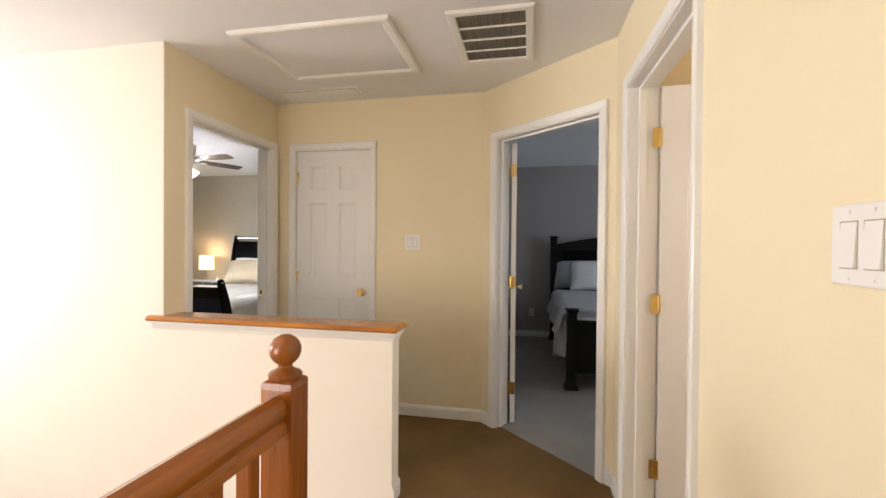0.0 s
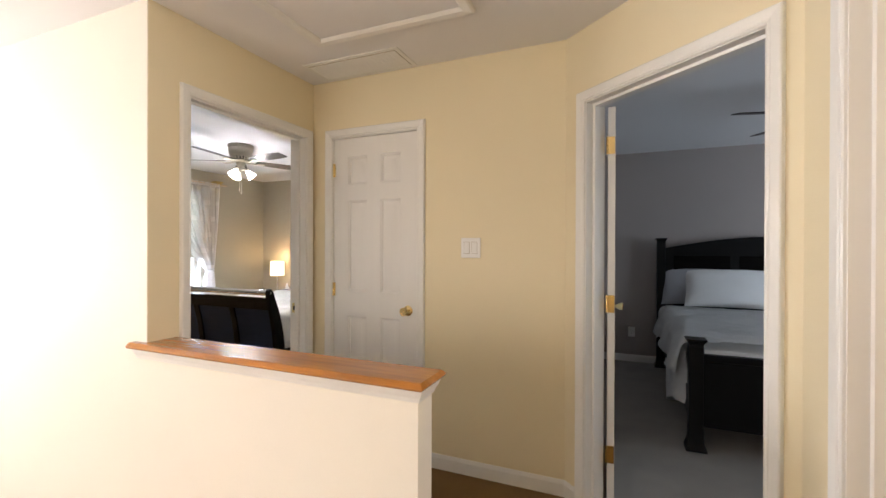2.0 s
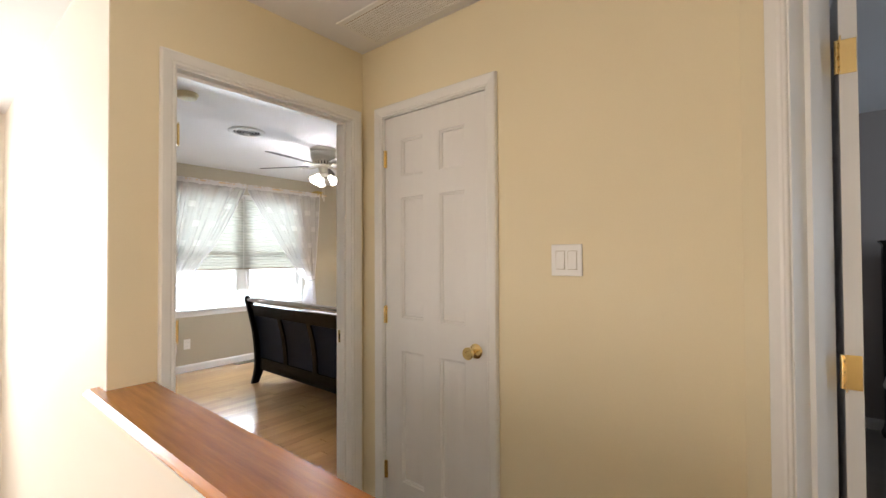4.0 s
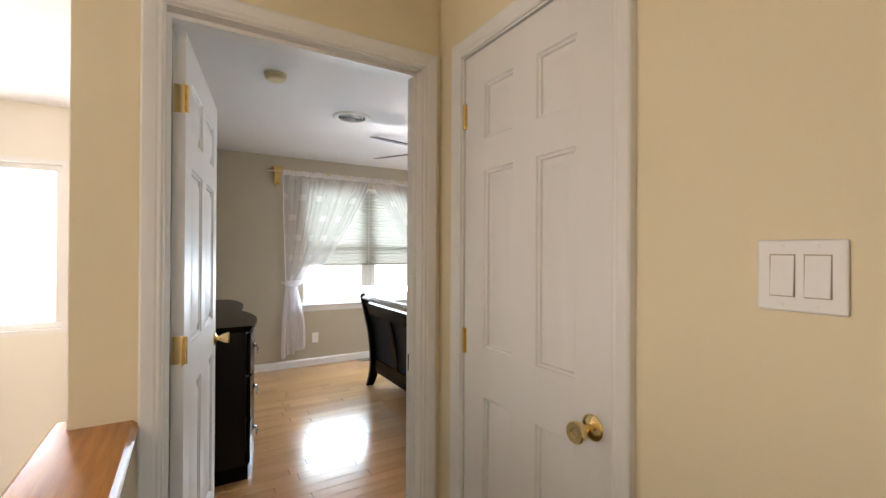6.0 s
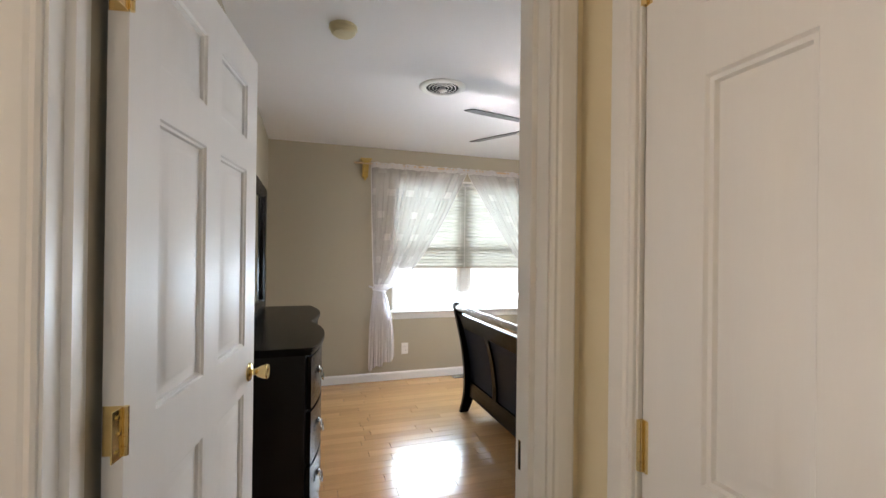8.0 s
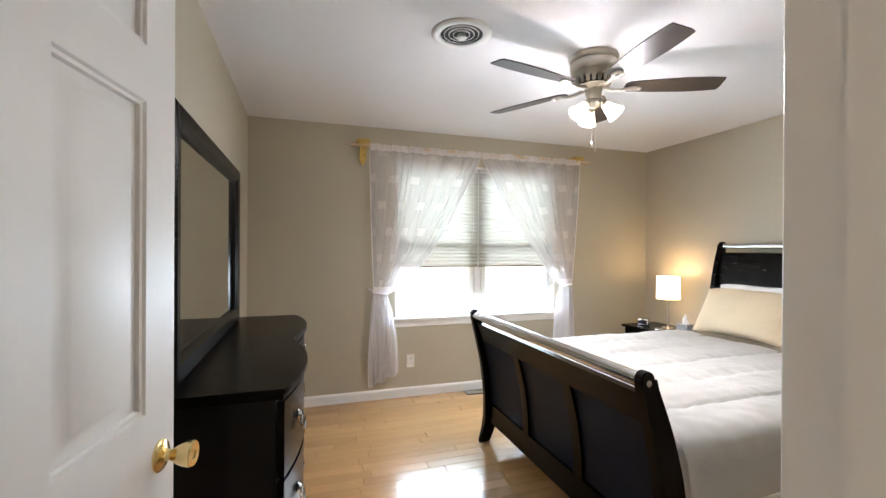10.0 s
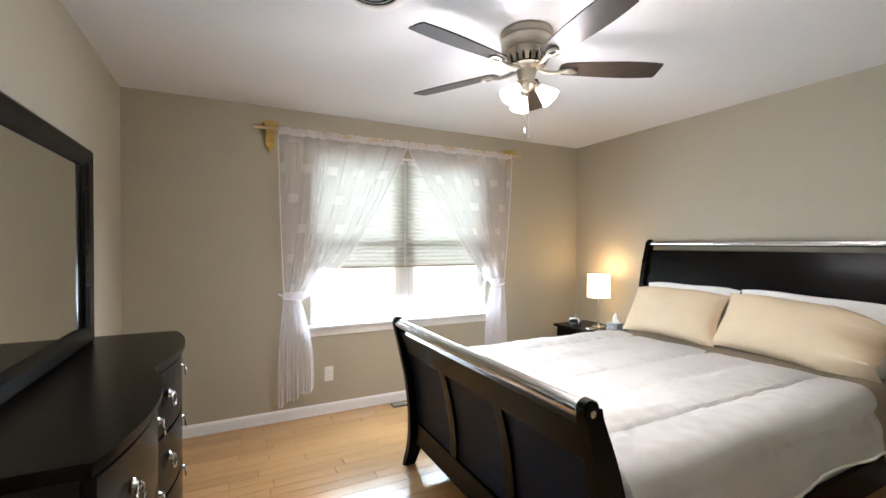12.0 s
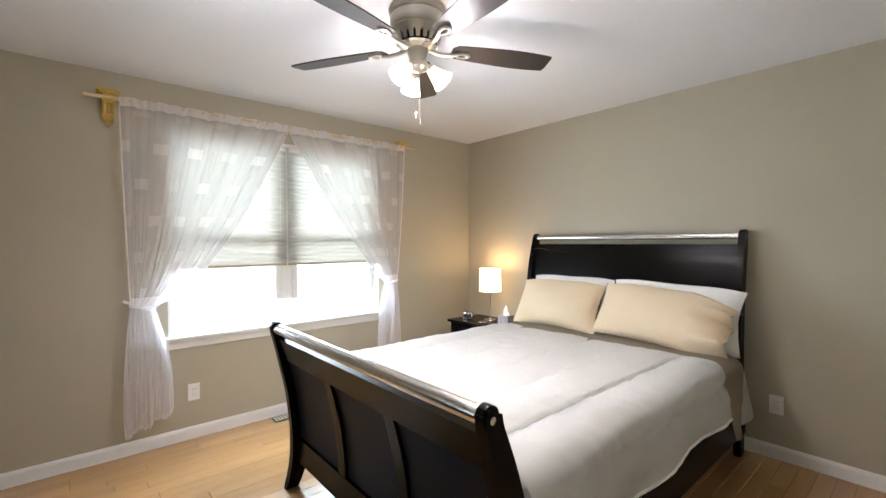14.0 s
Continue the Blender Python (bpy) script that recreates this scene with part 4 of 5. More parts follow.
def bed_end(t, BX0, BX1, y0, s, centre, width, top, rails, panel, rod_z, rod_r, inset_mat, inset_label):
    """One end of the sleigh bed: s is the outward way in y, centre and width run along z."""
    c, w = smooth_pts(centre), smooth_pts(width)
    out = [(y0 + s * (o + curve_at(w, z) / 2), z) for z, o in c]
    o_top, w_top = c[-1][1], w[-1][1]
    cap = [(y0 + s * (o_top + w_top / 2 * math.cos(a)), top + w_top / 2 * math.sin(a)) for a in np.linspace(0.15, math.pi - 0.15, 9)]
    inn = [(y0 + s * (o - curve_at(w, z) / 2), z) for z, o in c[::-1]]
    for x0 in (BX0, BX1 - 0.042):
        part("post", extrude_outline(bmesh.new(), out + cap + inn, "x", x0, x0 + 0.042, 0.006), ESPRESSO, t, smooth=True)
        part("bolt_cover", lathe(bmesh.new(), [(0.011, 0), (0.011, 0.002), (0.0, 0.004)], 16, pose(x0 if x0 == BX0 else x0 + 0.042, y0 + s * o_top, rod_z, 0, -90 if x0 == BX0 else 90)), CHROME, t)
    def slab(x0, x1, z0, z1, off, thick, name, mat, label=""):
        bm, n = bmesh.new(), 9
        rows = []
        for z in np.linspace(z0, z1, n):
            o = curve_at(c, z)
            rows.append([bm.verts.new((x, y0 + s * (o + q), z)) for x, q in ((x0, off - thick / 2), (x0, off + thick / 2), (x1, off + thick / 2), (x1, off - thick / 2))])
        for a, b in zip(rows, rows[1:]):
            for k in range(4):
                bm.faces.new((a[k], a[(k + 1) % 4], b[(k + 1) % 4], b[k]))
        bm.faces.new(rows[0])
        bm.faces.new(rows[-1])
        part(name, bm, mat, t, label, True)
    xi0, xi1 = BX0 + 0.042, BX1 - 0.042
    for z0, z1 in rails:
        slab(xi0, xi1, z0, z1, 0.004, 0.036, "rail", ESPRESSO)
    z0, z1, mull = panel
    n = len(mull) + 1
    edges = [xi0, *mull, xi1]
    for m_x in mull:
        slab(m_x - 0.032, m_x + 0.032, z0, z1, 0.003, 0.034, "mullion", ESPRESSO)
    for k in range(n):
        slab(edges[k] + (0.032 if k else 0), edges[k + 1] - (0.032 if k < n - 1 else 0), z0, z1, -0.004, 0.016, "panel", inset_mat, inset_label)
    o = curve_at(c, rod_z)
    part("metal_bar", tube(bmesh.new(), [(xi0, y0 + s * o, rod_z), (xi1, y0 + s * o, rod_z)], rod_r, 20), CHROME, t, "satin metal tube", True)


bed = thing("sleigh_bed", "espresso wood sleigh bed with satin metal tubes", "bed")
bed_end(bed, BX0, BX1, 3.86, -1, [(0, 0.045), (0.06, 0.022), (0.16, -0.008), (0.35, -0.012), (0.55, 0.015), (0.74, 0.065), (0.898, 0.118)],
        [(0, 0.07), (0.06, 0.075), (0.16, 0.10), (0.4, 0.11), (0.7, 0.095), (0.898, 0.062)], 0.898, [(0.15, 0.27), (0.722, 0.842)], (0.27, 0.722, (BC - 0.25, BC + 0.25)), 0.890, 0.027, BLUEBLK, "blue-black woven inset panel")
bed_end(bed, -4.485, -2.838, 6.048, 1, [(0, 0.03), (0.3, 0.0), (0.7, -0.005), (1.0, 0.02), (1.22, 0.055), (1.395, 0.10)],
        [(0, 0.07), (0.3, 0.085), (0.8, 0.09), (1.2, 0.075), (1.395, 0.055)], 1.395, [(0.30, 0.42), (1.21, 1.328)], (0.42, 1.21, (BC - 0.25, BC + 0.25)), 1.382, 0.022, ESPRESSO, "dark wooden headboard panel")
for x in (BX0 + 0.012, BX1 - 0.034):
    part("side_rail", boxed(x, x + 0.022, 3.885, 6.03, 0.17, 0.33, bevel=0.004), ESPRESSO, bed)
for k in range(9):
    part("slat", boxed(BX0 + 0.036, BX1 - 0.036, 4.02 + k * 0.235, 4.10 + k * 0.235, 0.25, 0.268), PINE, bed)

mattress = thing("mattress", "thick white mattress on the sleigh bed", "mattress")
part("mattress_body", boxed(BX0 + 0.05, BX1 - 0.05, 3.915, 6.005, 0.27, 0.62, bevel=0.05, seg=4), COTTON, mattress, smooth=True)


def draped(y0, y1, half_w, top, drop_l, drop_r, puff, seams, nu, nv, seed, rough, edge_wave=0.02, y_skew=0.0, thick=0.0, stitched=None):
    """A cloth that lies over the bed and hangs down on both sides: x across, y along."""
    bm = bmesh.new()
    rad = 0.085
    def section(a):
        s = 1 if a >= 0 else -1
        q = abs(a)
        flat, arc = half_w - rad, rad * math.pi / 2
        if q < flat:
            return a, top, 0, 1
        if q < flat + arc:
            th = (q - flat) / rad
            return s * (flat + rad * math.sin(th)), top - rad + rad * math.cos(th), s * math.sin(th), math.cos(th)
        d = q - flat - arc
        return s * (half_w + 0.16 * d * (1 - 0.4 * d)), top - rad - d, s, 0.1
    al, ar = -(half_w + 0.05 + drop_l), half_w + 0.05 + drop_r
    def surface(a, v):
        x, z, nx, nz = section(a)
        hang = max(0, abs(a) - half_w)
        y = y0 + (y1 - y0) * v + y_skew * hang
        p = Vector((a * 3.1, y * 3.1, seed))
        lift = puff
        if seams:
            ph = abs(math.sin(math.pi * a / seams))
            lift = puff * min(1.0, 0.45 + 0.8 * ph) * min(1.0, ph / 0.10) ** 0.5
            lift += 0.007 * noise.noise(Vector((a * 5, y * 26, seed))) * (1 - ph) + 0.0035 * noise.noise(Vector((a * 30, y * 18, seed)))
        lift *= min(1, v * 14) ** 0.5 * min(1, (1 - v) * 14) ** 0.5
        lift += rough * (noise.noise(p) + 0.6 * noise.noise(p * 2.3) + 0.5 * noise.noise(p * 5.1) + 0.45 * abs(noise.noise(Vector((p.x * 9, p.y * 4, seed)))))
        lift += hang * 0.08 * math.sin(y * 9 + seed + a) * edge_wave / 0.02
        edge = edge_wave * math.sin(y * 7.3 + seed) * (1 if abs(a) > half_w else 0)
        return Vector((BC + x + nx * lift, y, z + nz * lift + edge * hang))
    grid = [[bm.verts.new(surface(al + (ar - al) * i / nu, j / nv)) for i in range(nu + 1)] for j in range(nv + 1)]
    for j in range(nv):
        for i in range(nu):
            bm.faces.new((grid[j][i], grid[j][i + 1], grid[j + 1][i + 1], grid[j + 1][i]))
    if stitched:
        # strips along the sewn seams, coloured darker to draw the shade in each groove
        k0, k1 = math.ceil(al / seams), math.floor(ar / seams)
        for k in range(k0, k1 + 1):
            line = [surface(k * seams, v) + Vector((0, 0, 0.0005)) for v in np.linspace(0.01, 0.99, 90)]
            part("stitched_seam", tube(bmesh.new(), line, 0.0028, 5), SEAM, stitched, "sewn channel seam with its groove shade coloured in", True)
        for a in (al, ar):
            line = [surface(a, v) for v in np.linspace(0.0, 1.0, 70)]
            part("edge_piping", tube(bmesh.new(), line, 0.0065, 7), COMFORT, stitched, "rounded quilt edge", True)
    bmesh.ops.solidify(bm, geom=bm.faces[:], thickness=thick or 0.012)
    return bm


comf = thing("comforter", "white quilted comforter spread over the bed", "comforter")
part("quilt", draped(3.91, 5.63, 0.80, 0.672, 0.34, 0.16, 0.026, 0.285, 150, 130, 2.3, 0.008, stitched=comf), COMFORT, comf, smooth=True)
sheet_t = thing("folded_sheet", "taupe sheet folded back below the pillows", "sheet")
part("cloth", draped(5.52, 5.89, 0.81, 0.662, 0.25, 0.25, 0.012, 0, 90, 20, 7.7, 0.006, 0.03, -0.12), SHEET, sheet_t, smooth=True)
under = thing("bed_sheet", "white fitted sheet under the pillows", "sheet")
part("cloth", draped(5.76, 5.99, 0.785, 0.632, 0.20, 0.24, 0.006, 0, 60, 16, 4.1, 0.004), COTTON, under, smooth=True)


def pillow_mesh(w, h, t, seed, flap=0.0):
    bm, n = bmesh.new(), 30
    rnd = random.Random(seed)
    def grid(side):
        rows = []
        for j in range(n + 1):
            v = -1 + 2 * j / n
            row = []
            for i in range(n + 1):
                u = -1 + 2 * i / n
                pinch = 1 - 0.11 * (1 - abs(u) ** 1.5) * abs(v) ** 6
                pinch_u = 1 - 0.075 * (1 - abs(v) ** 1.5) * abs(u) ** 6
                full = max(0, (1 - abs(u) ** 2.3) * (1 - abs(v) ** 2.3)) ** 0.55
                q = Vector((u * 2.2, v * 1.8, seed + side))
                wr = 0.020 * noise.noise(q) * full + 0.007 * noise.noise(q * 3.1) * full + 0.016 * abs(noise.noise(Vector((u * 7, v * 2.0, seed)))) * abs(u) ** 3
                ripple = flap * max(0, u - 0.45) * (math.sin(v * 6 + 1.5 * u) + 0.5 * math.sin(v * 13)) * 0.10
                row.append(bm.verts.new((w / 2 * u * pinch_u, side * (t / 2 * full) + wr * (0.6 if abs(u) < 1 and abs(v) < 1 else 0) + ripple + 0.001 * side, h / 2 * v * pinch + h / 2 - 0.035 * max(0, v) ** 2 * abs(u) ** 3 - flap * 0.10 * max(0, u - 0.4) * max(0, v))))
            rows.append(row)
        for j in range(n):
            for i in range(n):
                bm.faces.new((rows[j][i], rows[j][i + 1], rows[j + 1][i + 1], rows[j + 1][i]))
    grid(-1)
    grid(1)
    bmesh.ops.remove_doubles(bm, verts=bm.verts, dist=0.0025)
    return bm


def pillow(label, m, w, h, t, mat, seed, group, flap=0.0):
    ob = thing("pillow", label, "pillow", m, group)
    part("pillowcase", pillow_mesh(w, h, t, seed, flap), mat, ob, smooth=True)
    return ob


pillow("white cotton pillow against the headboard", pose(-4.02, 5.945, 0.655, -13), 0.74, 0.44, 0.14, COTTON, 1, "bed pillows")
pillow("white cotton pillow against the headboard", pose(-3.24, 5.945, 0.655, -13, 2), 0.84, 0.435, 0.15, COTTON, 2, "bed pillows")
pillow("tan cotton pillow leaning on a white one", pose(-4.06, 5.775, 0.665, -29), 0.76, 0.43, 0.21, LINEN, 3, "bed pillows")
pillow("tan cotton pillow with a loose open end", pose(-3.28, 5.765, 0.665, -30, 3, -4), 0.90, 0.43, 0.22, LINEN, 4, "bed pillows", 1.0)

# nightstand and what stands on it
NSX, NSY, NST = -4.955, 5.955, 0.580
ns = thing("nightstand", "low espresso wood nightstand beside the bed", "nightstand", pose(NSX, NSY, 0))
part("top", boxed(-0.30, 0.385, -0.215, 0.22, NST - 0.025, NST, bevel=0.006, seg=2), ESPRESSO, ns)
part("body", boxed(-0.275, 0.36, -0.19, 0.21, 0.10, NST - 0.026, bevel=0.003), ESPRESSO, ns)
for z0, z1 in ((0.13, 0.33), (0.35, 0.54)):
    d = part("drawer_front", boxed(-0.255, 0.34, -0.204, -0.19, z0, z1, bevel=0.005), ESPRESSO, ns)
    part("handle", lathe(bmesh.new(), [(0.0, 0.0), (0.010, 0.0), (0.006, 0.01), (0.014, 0.02), (0.0, 0.026)], 16, pose(0.04, -0.204, (z0 + z1) / 2, 90)), CHROME, d, smooth=True)
for x in (-0.255, 0.32):
    for yy in (-0.17, 0.16):
        part("leg", boxed(x, x + 0.04, yy, yy + 0.04, 0.0, 0.10, bevel=0.003), ESPRESSO, ns)

LX, LY = -4.91, 6.00
lamp = thing("table_lamp", "small lit table lamp with a white drum shade", "table lamp", pose(LX, LY, NST))
part("base", lathe(bmesh.new(), [(0.0, 0.0), (0.058, 0.0), (0.060, 0.006), (0.054, 0.012), (0.016, 0.018), (0.008, 0.03)], 28), CHROME, lamp, smooth=True)
part("stem", lathe(bmesh.new(), [(0.007, 0.02), (0.007, 0.30), (0.014, 0.305), (0.014, 0.34), (0.0, 0.342)], 14), CHROME, lamp, smooth=True)
part("shade", lathe(bmesh.new(), [(0.107, 0.288), (0.104, 0.506), (0.1015, 0.506), (0.1045, 0.288)], 36), SHADEW, lamp, "glowing white linen drum shade", True)
part("bulb", lathe(bmesh.new(), [(0.0, 0.34), (0.014, 0.345), (0.026, 0.38), (0.02, 0.405), (0.0, 0.415)], 16), BULB, lamp, smooth=True)
point_lamp("table_lamp_light", (LX, LY, NST + 0.52), 5.0, (1.0, 0.66, 0.34), 0.03)

clock = thing("alarm_clock", "small silver and black alarm clock on the nightstand", "clock", pose(-5.09, 5.875, NST, 0, 0, 22))
part("case", boxed(-0.055, 0.055, -0.03, 0.03, 0.0, 0.075, bevel=0.012, seg=3), CHROME, clock, smooth=True)
part("display", boxed(-0.042, 0.042, -0.0325, -0.029, 0.022, 0.058), SCREEN, clock)
for dx in (-0.03, 0.0, 0.03):
    part("button", boxed(dx - 0.009, dx + 0.009, -0.01, 0.01, 0.0735, 0.079, bevel=0.002), BLACKW, clock)
tb = thing("tissue_box", "grey patterned tissue box with a tissue pulled up", "tissue box", pose(-4.665, 5.95, NST, 0, 0, 8))
part("carton", boxed(-0.055, 0.055, -0.055, 0.055, 0.0, 0.085, bevel=0.002), TISSUE, tb)
bm = bmesh.new()
rows = []
for j in range(8):
    z, r = 0.084 + 0.013 * j, 0.028 * (1 - j / 7.5) + 0.004
    rows.append([bm.verts.new((r * math.cos(a) * (1 + 0.35 * math.sin(3 * a + j)), r * 0.6 * math.sin(a), z)) for a in np.linspace(0, 6.283, 14, endpoint=False)])
for a, b in zip(rows, rows[1:]):
    for k in range(14):
        bm.faces.new((a[k], a[(k + 1) % 14], b[(k + 1) % 14], b[k]))
part("tissue", bm, COTTON, tb, smooth=True)
dish = thing("coaster", "small round dark coaster on the nightstand", "coaster", pose(-4.87, 5.85, NST))
part("disc", lathe(bmesh.new(), [(0.0, 0.0), (0.045, 0.0), (0.047, 0.005), (0.045, 0.012), (0.0, 0.010)], 24), CHROME, dish, smooth=True)

# dresser with bowed front
DX0, DX1, DYB, DTOP = -4.615, -3.06, 2.186, 0.905


def bow(x, inset=0.0):
    """The dresser's front line in y at x: two bows that meet in the middle."""
    mid = (DX0 + DX1) / 2
    s = (x - DX0) / (mid - DX0) if x < mid else (x - mid) / (DX1 - mid)
    return 2.556 + 0.072 * math.sin(math.pi * min(1, max(0, s))) ** 0.8 - inset


def bow_slab(x0, x1, yb, inset, z0, z1, n=22):
    xs = np.linspace(x0, x1, n)
    out = [(x0, yb(x0) if callable(yb) else yb), (x1, yb(x1) if callable(yb) else yb)] if not callable(yb) else [(x, yb(x)) for x in xs]
    out = out + [(x, bow(x, inset)) for x in xs[::-1]]
    return extrude_outline(bmesh.new(), out, "z", z0, z1)


dresser = thing("dresser", "black-brown dresser with a bowed front and ring pulls", "dresser")
part("top", bow_slab(DX0, DX1, DYB, 0.0, DTOP - 0.018, DTOP, 44), ESPRESSO, dresser, smooth=True)
part("top_moulding", bow_slab(DX0 + 0.006, DX1 - 0.006, DYB, 0.008, DTOP - 0.036, DTOP - 0.0181, 44), ESPRESSO, dresser, smooth=True)
part("carcass", bow_slab(DX0 + 0.018, DX1 - 0.018, DYB, 0.038, 0.075, DTOP - 0.0361, 44), BLACKW, dresser)
part("plinth", bow_slab(DX0 + 0.014, DX1 - 0.014, DYB, 0.020, 0.0, 0.08, 44), ESPRESSO, dresser, smooth=True)
mid = (DX0 + DX1) / 2
cols = ((DX0 + 0.03, mid - 0.012), (mid + 0.012, DX1 - 0.03))
for r, (z0, z1) in enumerate(((0.095, 0.335), (0.350, 0.595), (0.610, 0.855))):
    for x0, x1 in cols:
        d = part("drawer", bow_slab(x0, x1, lambda x: bow(x, 0.037), 0.014, z0, z1, 24), ESPRESSO, dresser, smooth=True)
        for f in (0.2, 0.8):
            px = x0 + (x1 - x0) * f
            py = bow(px, 0.014)
            slope = math.degrees(math.atan((bow(px + 0.01) - bow(px - 0.01)) / 0.02))
            m = pose(px, py, (z0 + z1) / 2 + 0.01, 0, 0, slope)
            bm = bmesh.new()
            lathe(bm, [(0.0, 0.0), (0.017, 0.0), (0.018, 0.004), (0.012, 0.008), (0.008, 0.016), (0.010, 0.020), (0.0, 0.024)], 18, m @ pose(0, 0, 0.012, -90))
            tube(bm, [m @ Vector((0.021 * math.sin(a), 0.017 + 0.006 * (1 - math.cos(a)) / 2, -0.012 + 0.026 * math.cos(a))) for a in np.linspace(0, 6.283, 22)], 0.0042, 8)
            part("ring_pull", bm, CHROME, d, "polished metal ring pull", True)

mirror = thing("dresser_mirror", "wide wall mirror in a dark wooden frame on the dresser", "mirror")
MX0, MX1, MZ0, MZ1 = -4.49, -3.135, 0.907, 1.815
bm = bmesh.new()
mp_ = [(0.0, 0.0), (0.0, 0.040), (0.012, 0.048), (0.060, 0.044), (0.078, 0.032), (0.086, 0.020), (0.086, 0.0)]
rings = [[bm.verts.new((x, DYB + 0.004 + p, z)) for x, z in ((MX0 + a, MZ0 + a), (MX1 - a, MZ0 + a), (MX1 - a, MZ1 - a), (MX0 + a, MZ1 - a))] for a, p in mp_]
for a, b in zip(rings, rings[1:] + rings[:1]):
    for k in range(4):
        bm.faces.new((a[k], a[(k + 1) % 4], b[(k + 1) % 4], b[k]))
part("frame", bm, ESPRESSO, mirror)
part("mirror_glass", boxed(MX0 + 0.08, MX1 - 0.08, DYB + 0.008, DYB + 0.022, MZ0 + 0.08, MZ1 - 0.08), MIRROR, mirror, "silvered mirror glass")

# ---- the second bedroom ----
GX, GW = 0.60, 1.98
gb = thing("panel_bed", "black wooden bed with square posts and an arched headboard", "bed")


def post(x, y, h):
    bm = boxed(x, x + 0.085, y, y + 0.085, 0.0, h - 0.05, bevel=0.005)
    c = pose(x + 0.0425, y + 0.0425, 0, 0, 0, 45)
    lathe(bm, [(0.060, h - 0.052), (0.056, h - 0.040), (0.066, h - 0.022), (0.082, h - 0.010), (0.082, h), (0.0, h + 0.004)], 4, c)
    lathe(bm, [(0.085, 0.0), (0.085, 0.02), (0.066, 0.06), (0.060, 0.09)], 4, c)
    part("post", bm, BLACKW, gb)


for x in (GX - 0.05, GX + GW - 0.05):
    post(x, 5.98, 1.43)
    post(x + 0.05, 3.90, 0.73)
arch = [(GX + 0.035, 0.35)] + [(GX + 0.035 + (GW - 0.1) * k / 24, 1.325 + 0.115 * math.sin(math.pi * k / 24)) for k in range(25)] + [(GX + GW - 0.065, 0.35)]
part("headboard", extrude_outline(bmesh.new(), arch, "y", 6.01, 6.04), BLACKW, gb)
for k in range(3):
    x0 = GX + 0.12 + k * 0.60
    part("headboard_panel", boxed(x0, x0 + 0.52, 6.002, 6.012, 0.75, 1.24, bevel=0.004), ESPRESSO, gb)
arch = [(GX + 0.085, 0.16)] + [(GX + 0.085 + (GW - 0.1) * k / 24, 0.60 - 0.02 * math.sin(math.pi * k / 24)) for k in range(25)] + [(GX + GW - 0.015, 0.16)]
part("footboard", extrude_outline(bmesh.new(), arch, "y", 3.93, 3.955), BLACKW, gb)
part("footboard_rail", boxed(GX + 0.085, GX + GW - 0.015, 3.918, 3.967, 0.585, 0.63, bevel=0.006), BLACKW, gb)
for x in (GX + 0.0, GX + GW - 0.04):
    part("side_rail", boxed(x, x + 0.03, 3.98, 5.99, 0.22, 0.40, bevel=0.004), BLACKW, gb)
m2 = thing("mattress", "thick white mattress on the black bed", "mattress")
part("mattress_body", boxed(GX + 0.04, GX + GW - 0.05, 3.99, 5.97, 0.24, 0.645, bevel=0.05, seg=4), COTTON, m2, smooth=True)
_keep = BC
BC = GX + GW / 2 - 0.005
duvet = thing("duvet", "white duvet hanging over the side of the black bed", "duvet")
part("cloth", draped(4.02, 5.62, 1.02, 0.700, 0.15, 0.27, 0.02, 0, 120, 90, 9.1, 0.014, 0.05), COTTON, duvet, smooth=True)
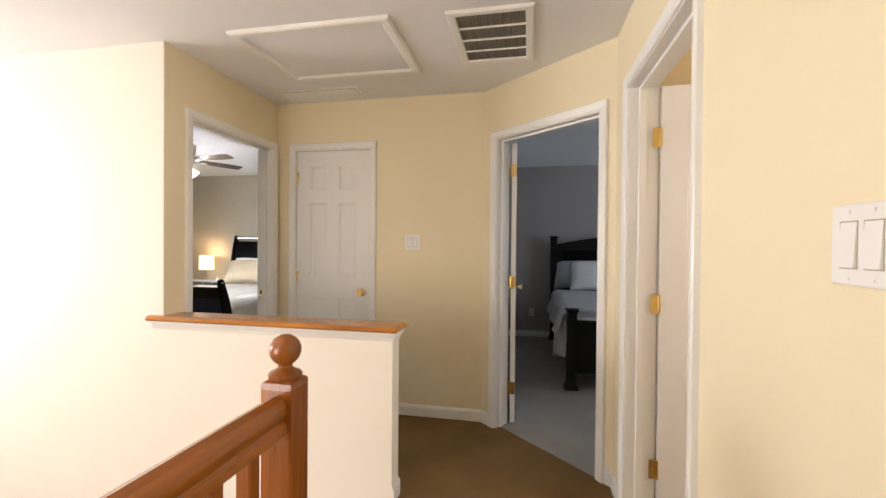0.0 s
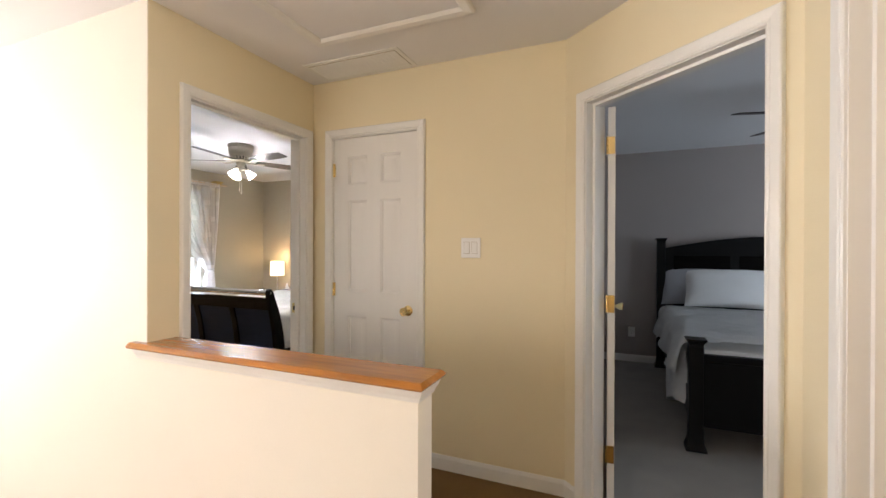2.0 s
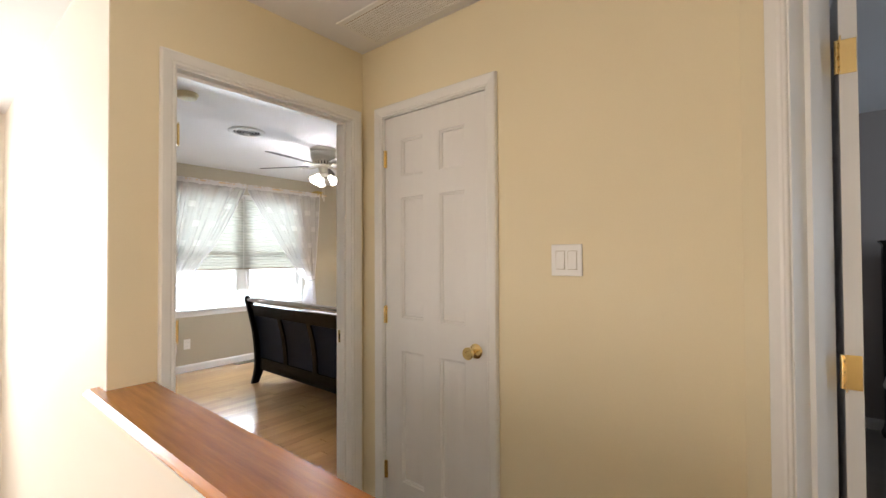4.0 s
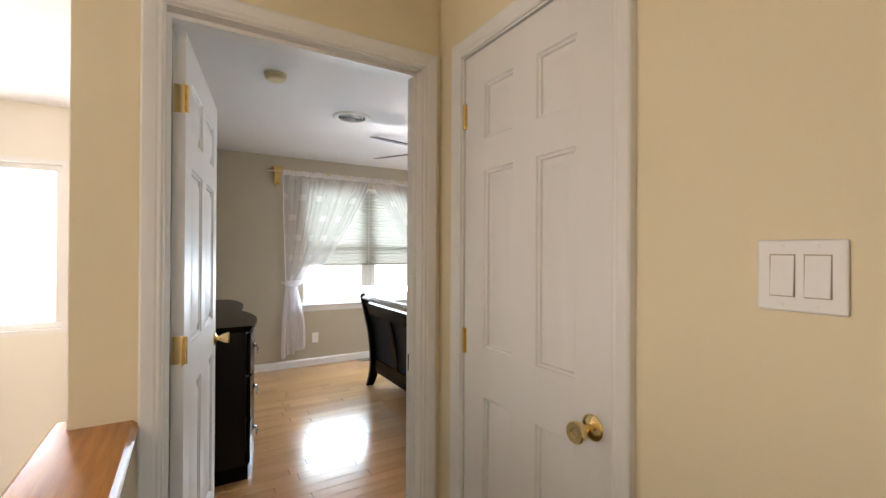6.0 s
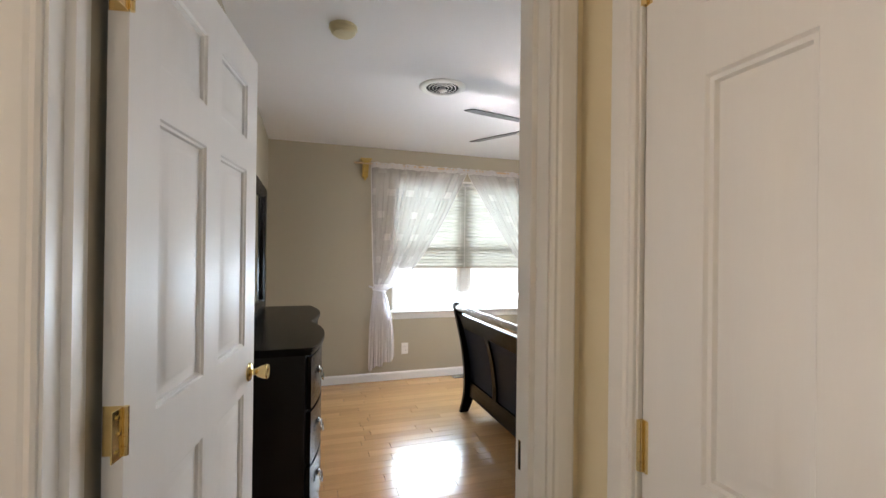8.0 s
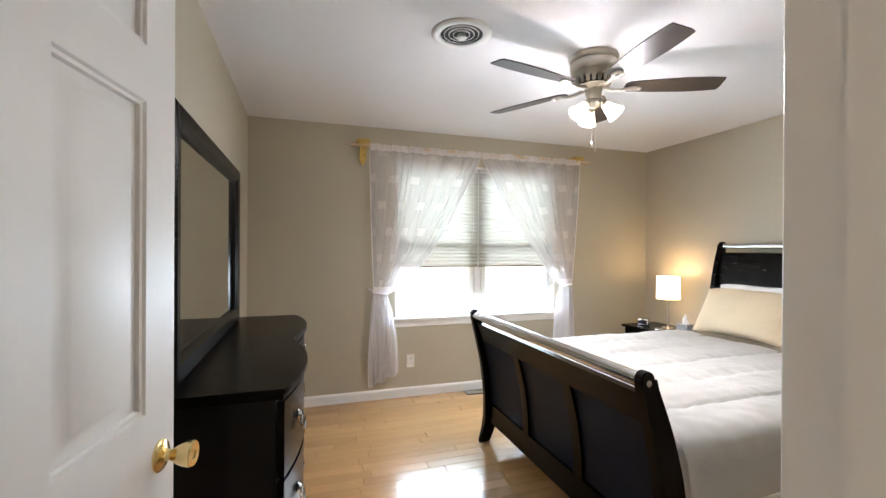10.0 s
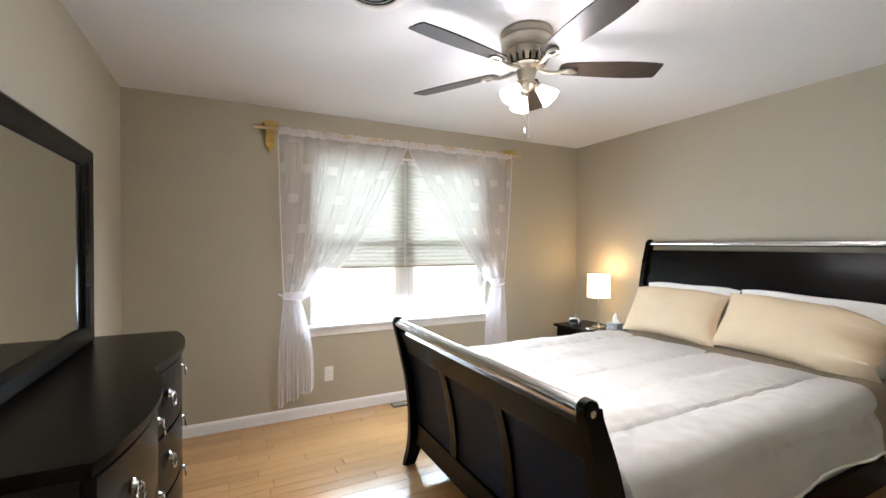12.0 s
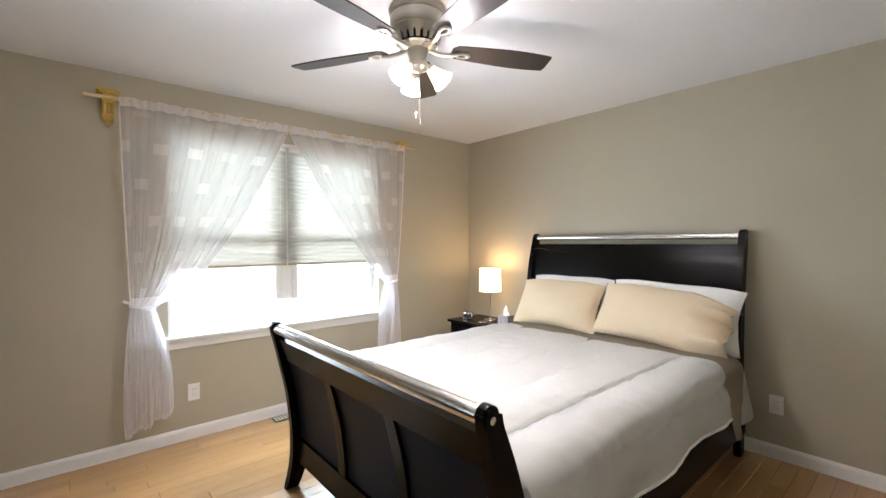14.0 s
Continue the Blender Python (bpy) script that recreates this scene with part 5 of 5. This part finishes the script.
# the duvet's loose front corner hangs down to a point
bm = bmesh.new()
rows = []
for j in range(19):
    v = j / 18
    z = 0.60 - 0.34 * v
    a, b = 4.02 + 0.02 * v, 4.78 - 0.58 * v ** 4
    rows.append([bm.verts.new((GX - 0.01 - 0.06 * math.sin(math.pi * u * 0.9) * (0.4 + v) + 0.022 * math.sin(u * 11 + v * 3), a + (b - a) * u, z + 0.03 * math.sin(5 * u))) for u in np.linspace(0, 1, 17)])
for a, b in zip(rows, rows[1:]):
    for k in range(16):
        bm.faces.new((a[k], a[k + 1], b[k + 1], b[k]))
bmesh.ops.solidify(bm, geom=bm.faces[:], thickness=0.012)
part("hanging_corner", bm, COTTON, duvet, smooth=True)
fold = thing("folded_sheet", "white sheet folded back below the pillows", "sheet")
part("cloth", draped(5.42, 5.70, 1.03, 0.717, 0.20, 0.20, 0.012, 0, 80, 14, 5.5, 0.006, 0.02), COTTON, fold, smooth=True)
BC = _keep
pillow("dim grey pillow against the black headboard", pose(GX + 0.36, 5.93, 0.71, -18), 0.74, 0.44, 0.18, GREYC, 11, "second bed pillows")
pillow("white pillow propped on the black bed", pose(GX + 0.62, 5.78, 0.715, -32), 0.86, 0.46, 0.20, COTTON, 12, "second bed pillows")
pillow("white pillow propped on the black bed", pose(GX + 1.47, 5.78, 0.715, -32), 0.86, 0.46, 0.20, COTTON, 13, "second bed pillows")
ceiling_fan(pose(1.56, 4.40, H), 122, False)

# ---- bedroom floor: planks along y ----
tagged(part("floor_bedroom", boxed(XW - 0.1, XE + 0.118, YF + 0.05, YH + 0.1, -0.25, -0.0125), OAKGAP), "light maple plank floor of the bedroom", "floor", kind="structure")
bfloor = bpy.data.objects["floor_bedroom"]
rnd = random.Random(11)
PW = 0.0825
meshes = {}
for length in (0.35, 0.5, 0.65, 0.8, 0.95, 1.1, 1.25):
    bm = boxed(0.0007, PW - 0.0007, 0.0008, length - 0.0008, -0.0125, 0.0, bevel=0.0012)
    meshes[length] = finish("plank", bm, OAK)
x = XE + 0.118 - PW
while x > XW - PW:
    y = YL - rnd.uniform(0.0, 0.14)
    while y < YH:
        length = rnd.choice(list(meshes) if y > YL + 0.3 else list(meshes)[:5])
        o = new("plank", meshes[length])
        o.parent, o.location = bfloor, (x, y, 0.0)
        y += length
    x -= PW
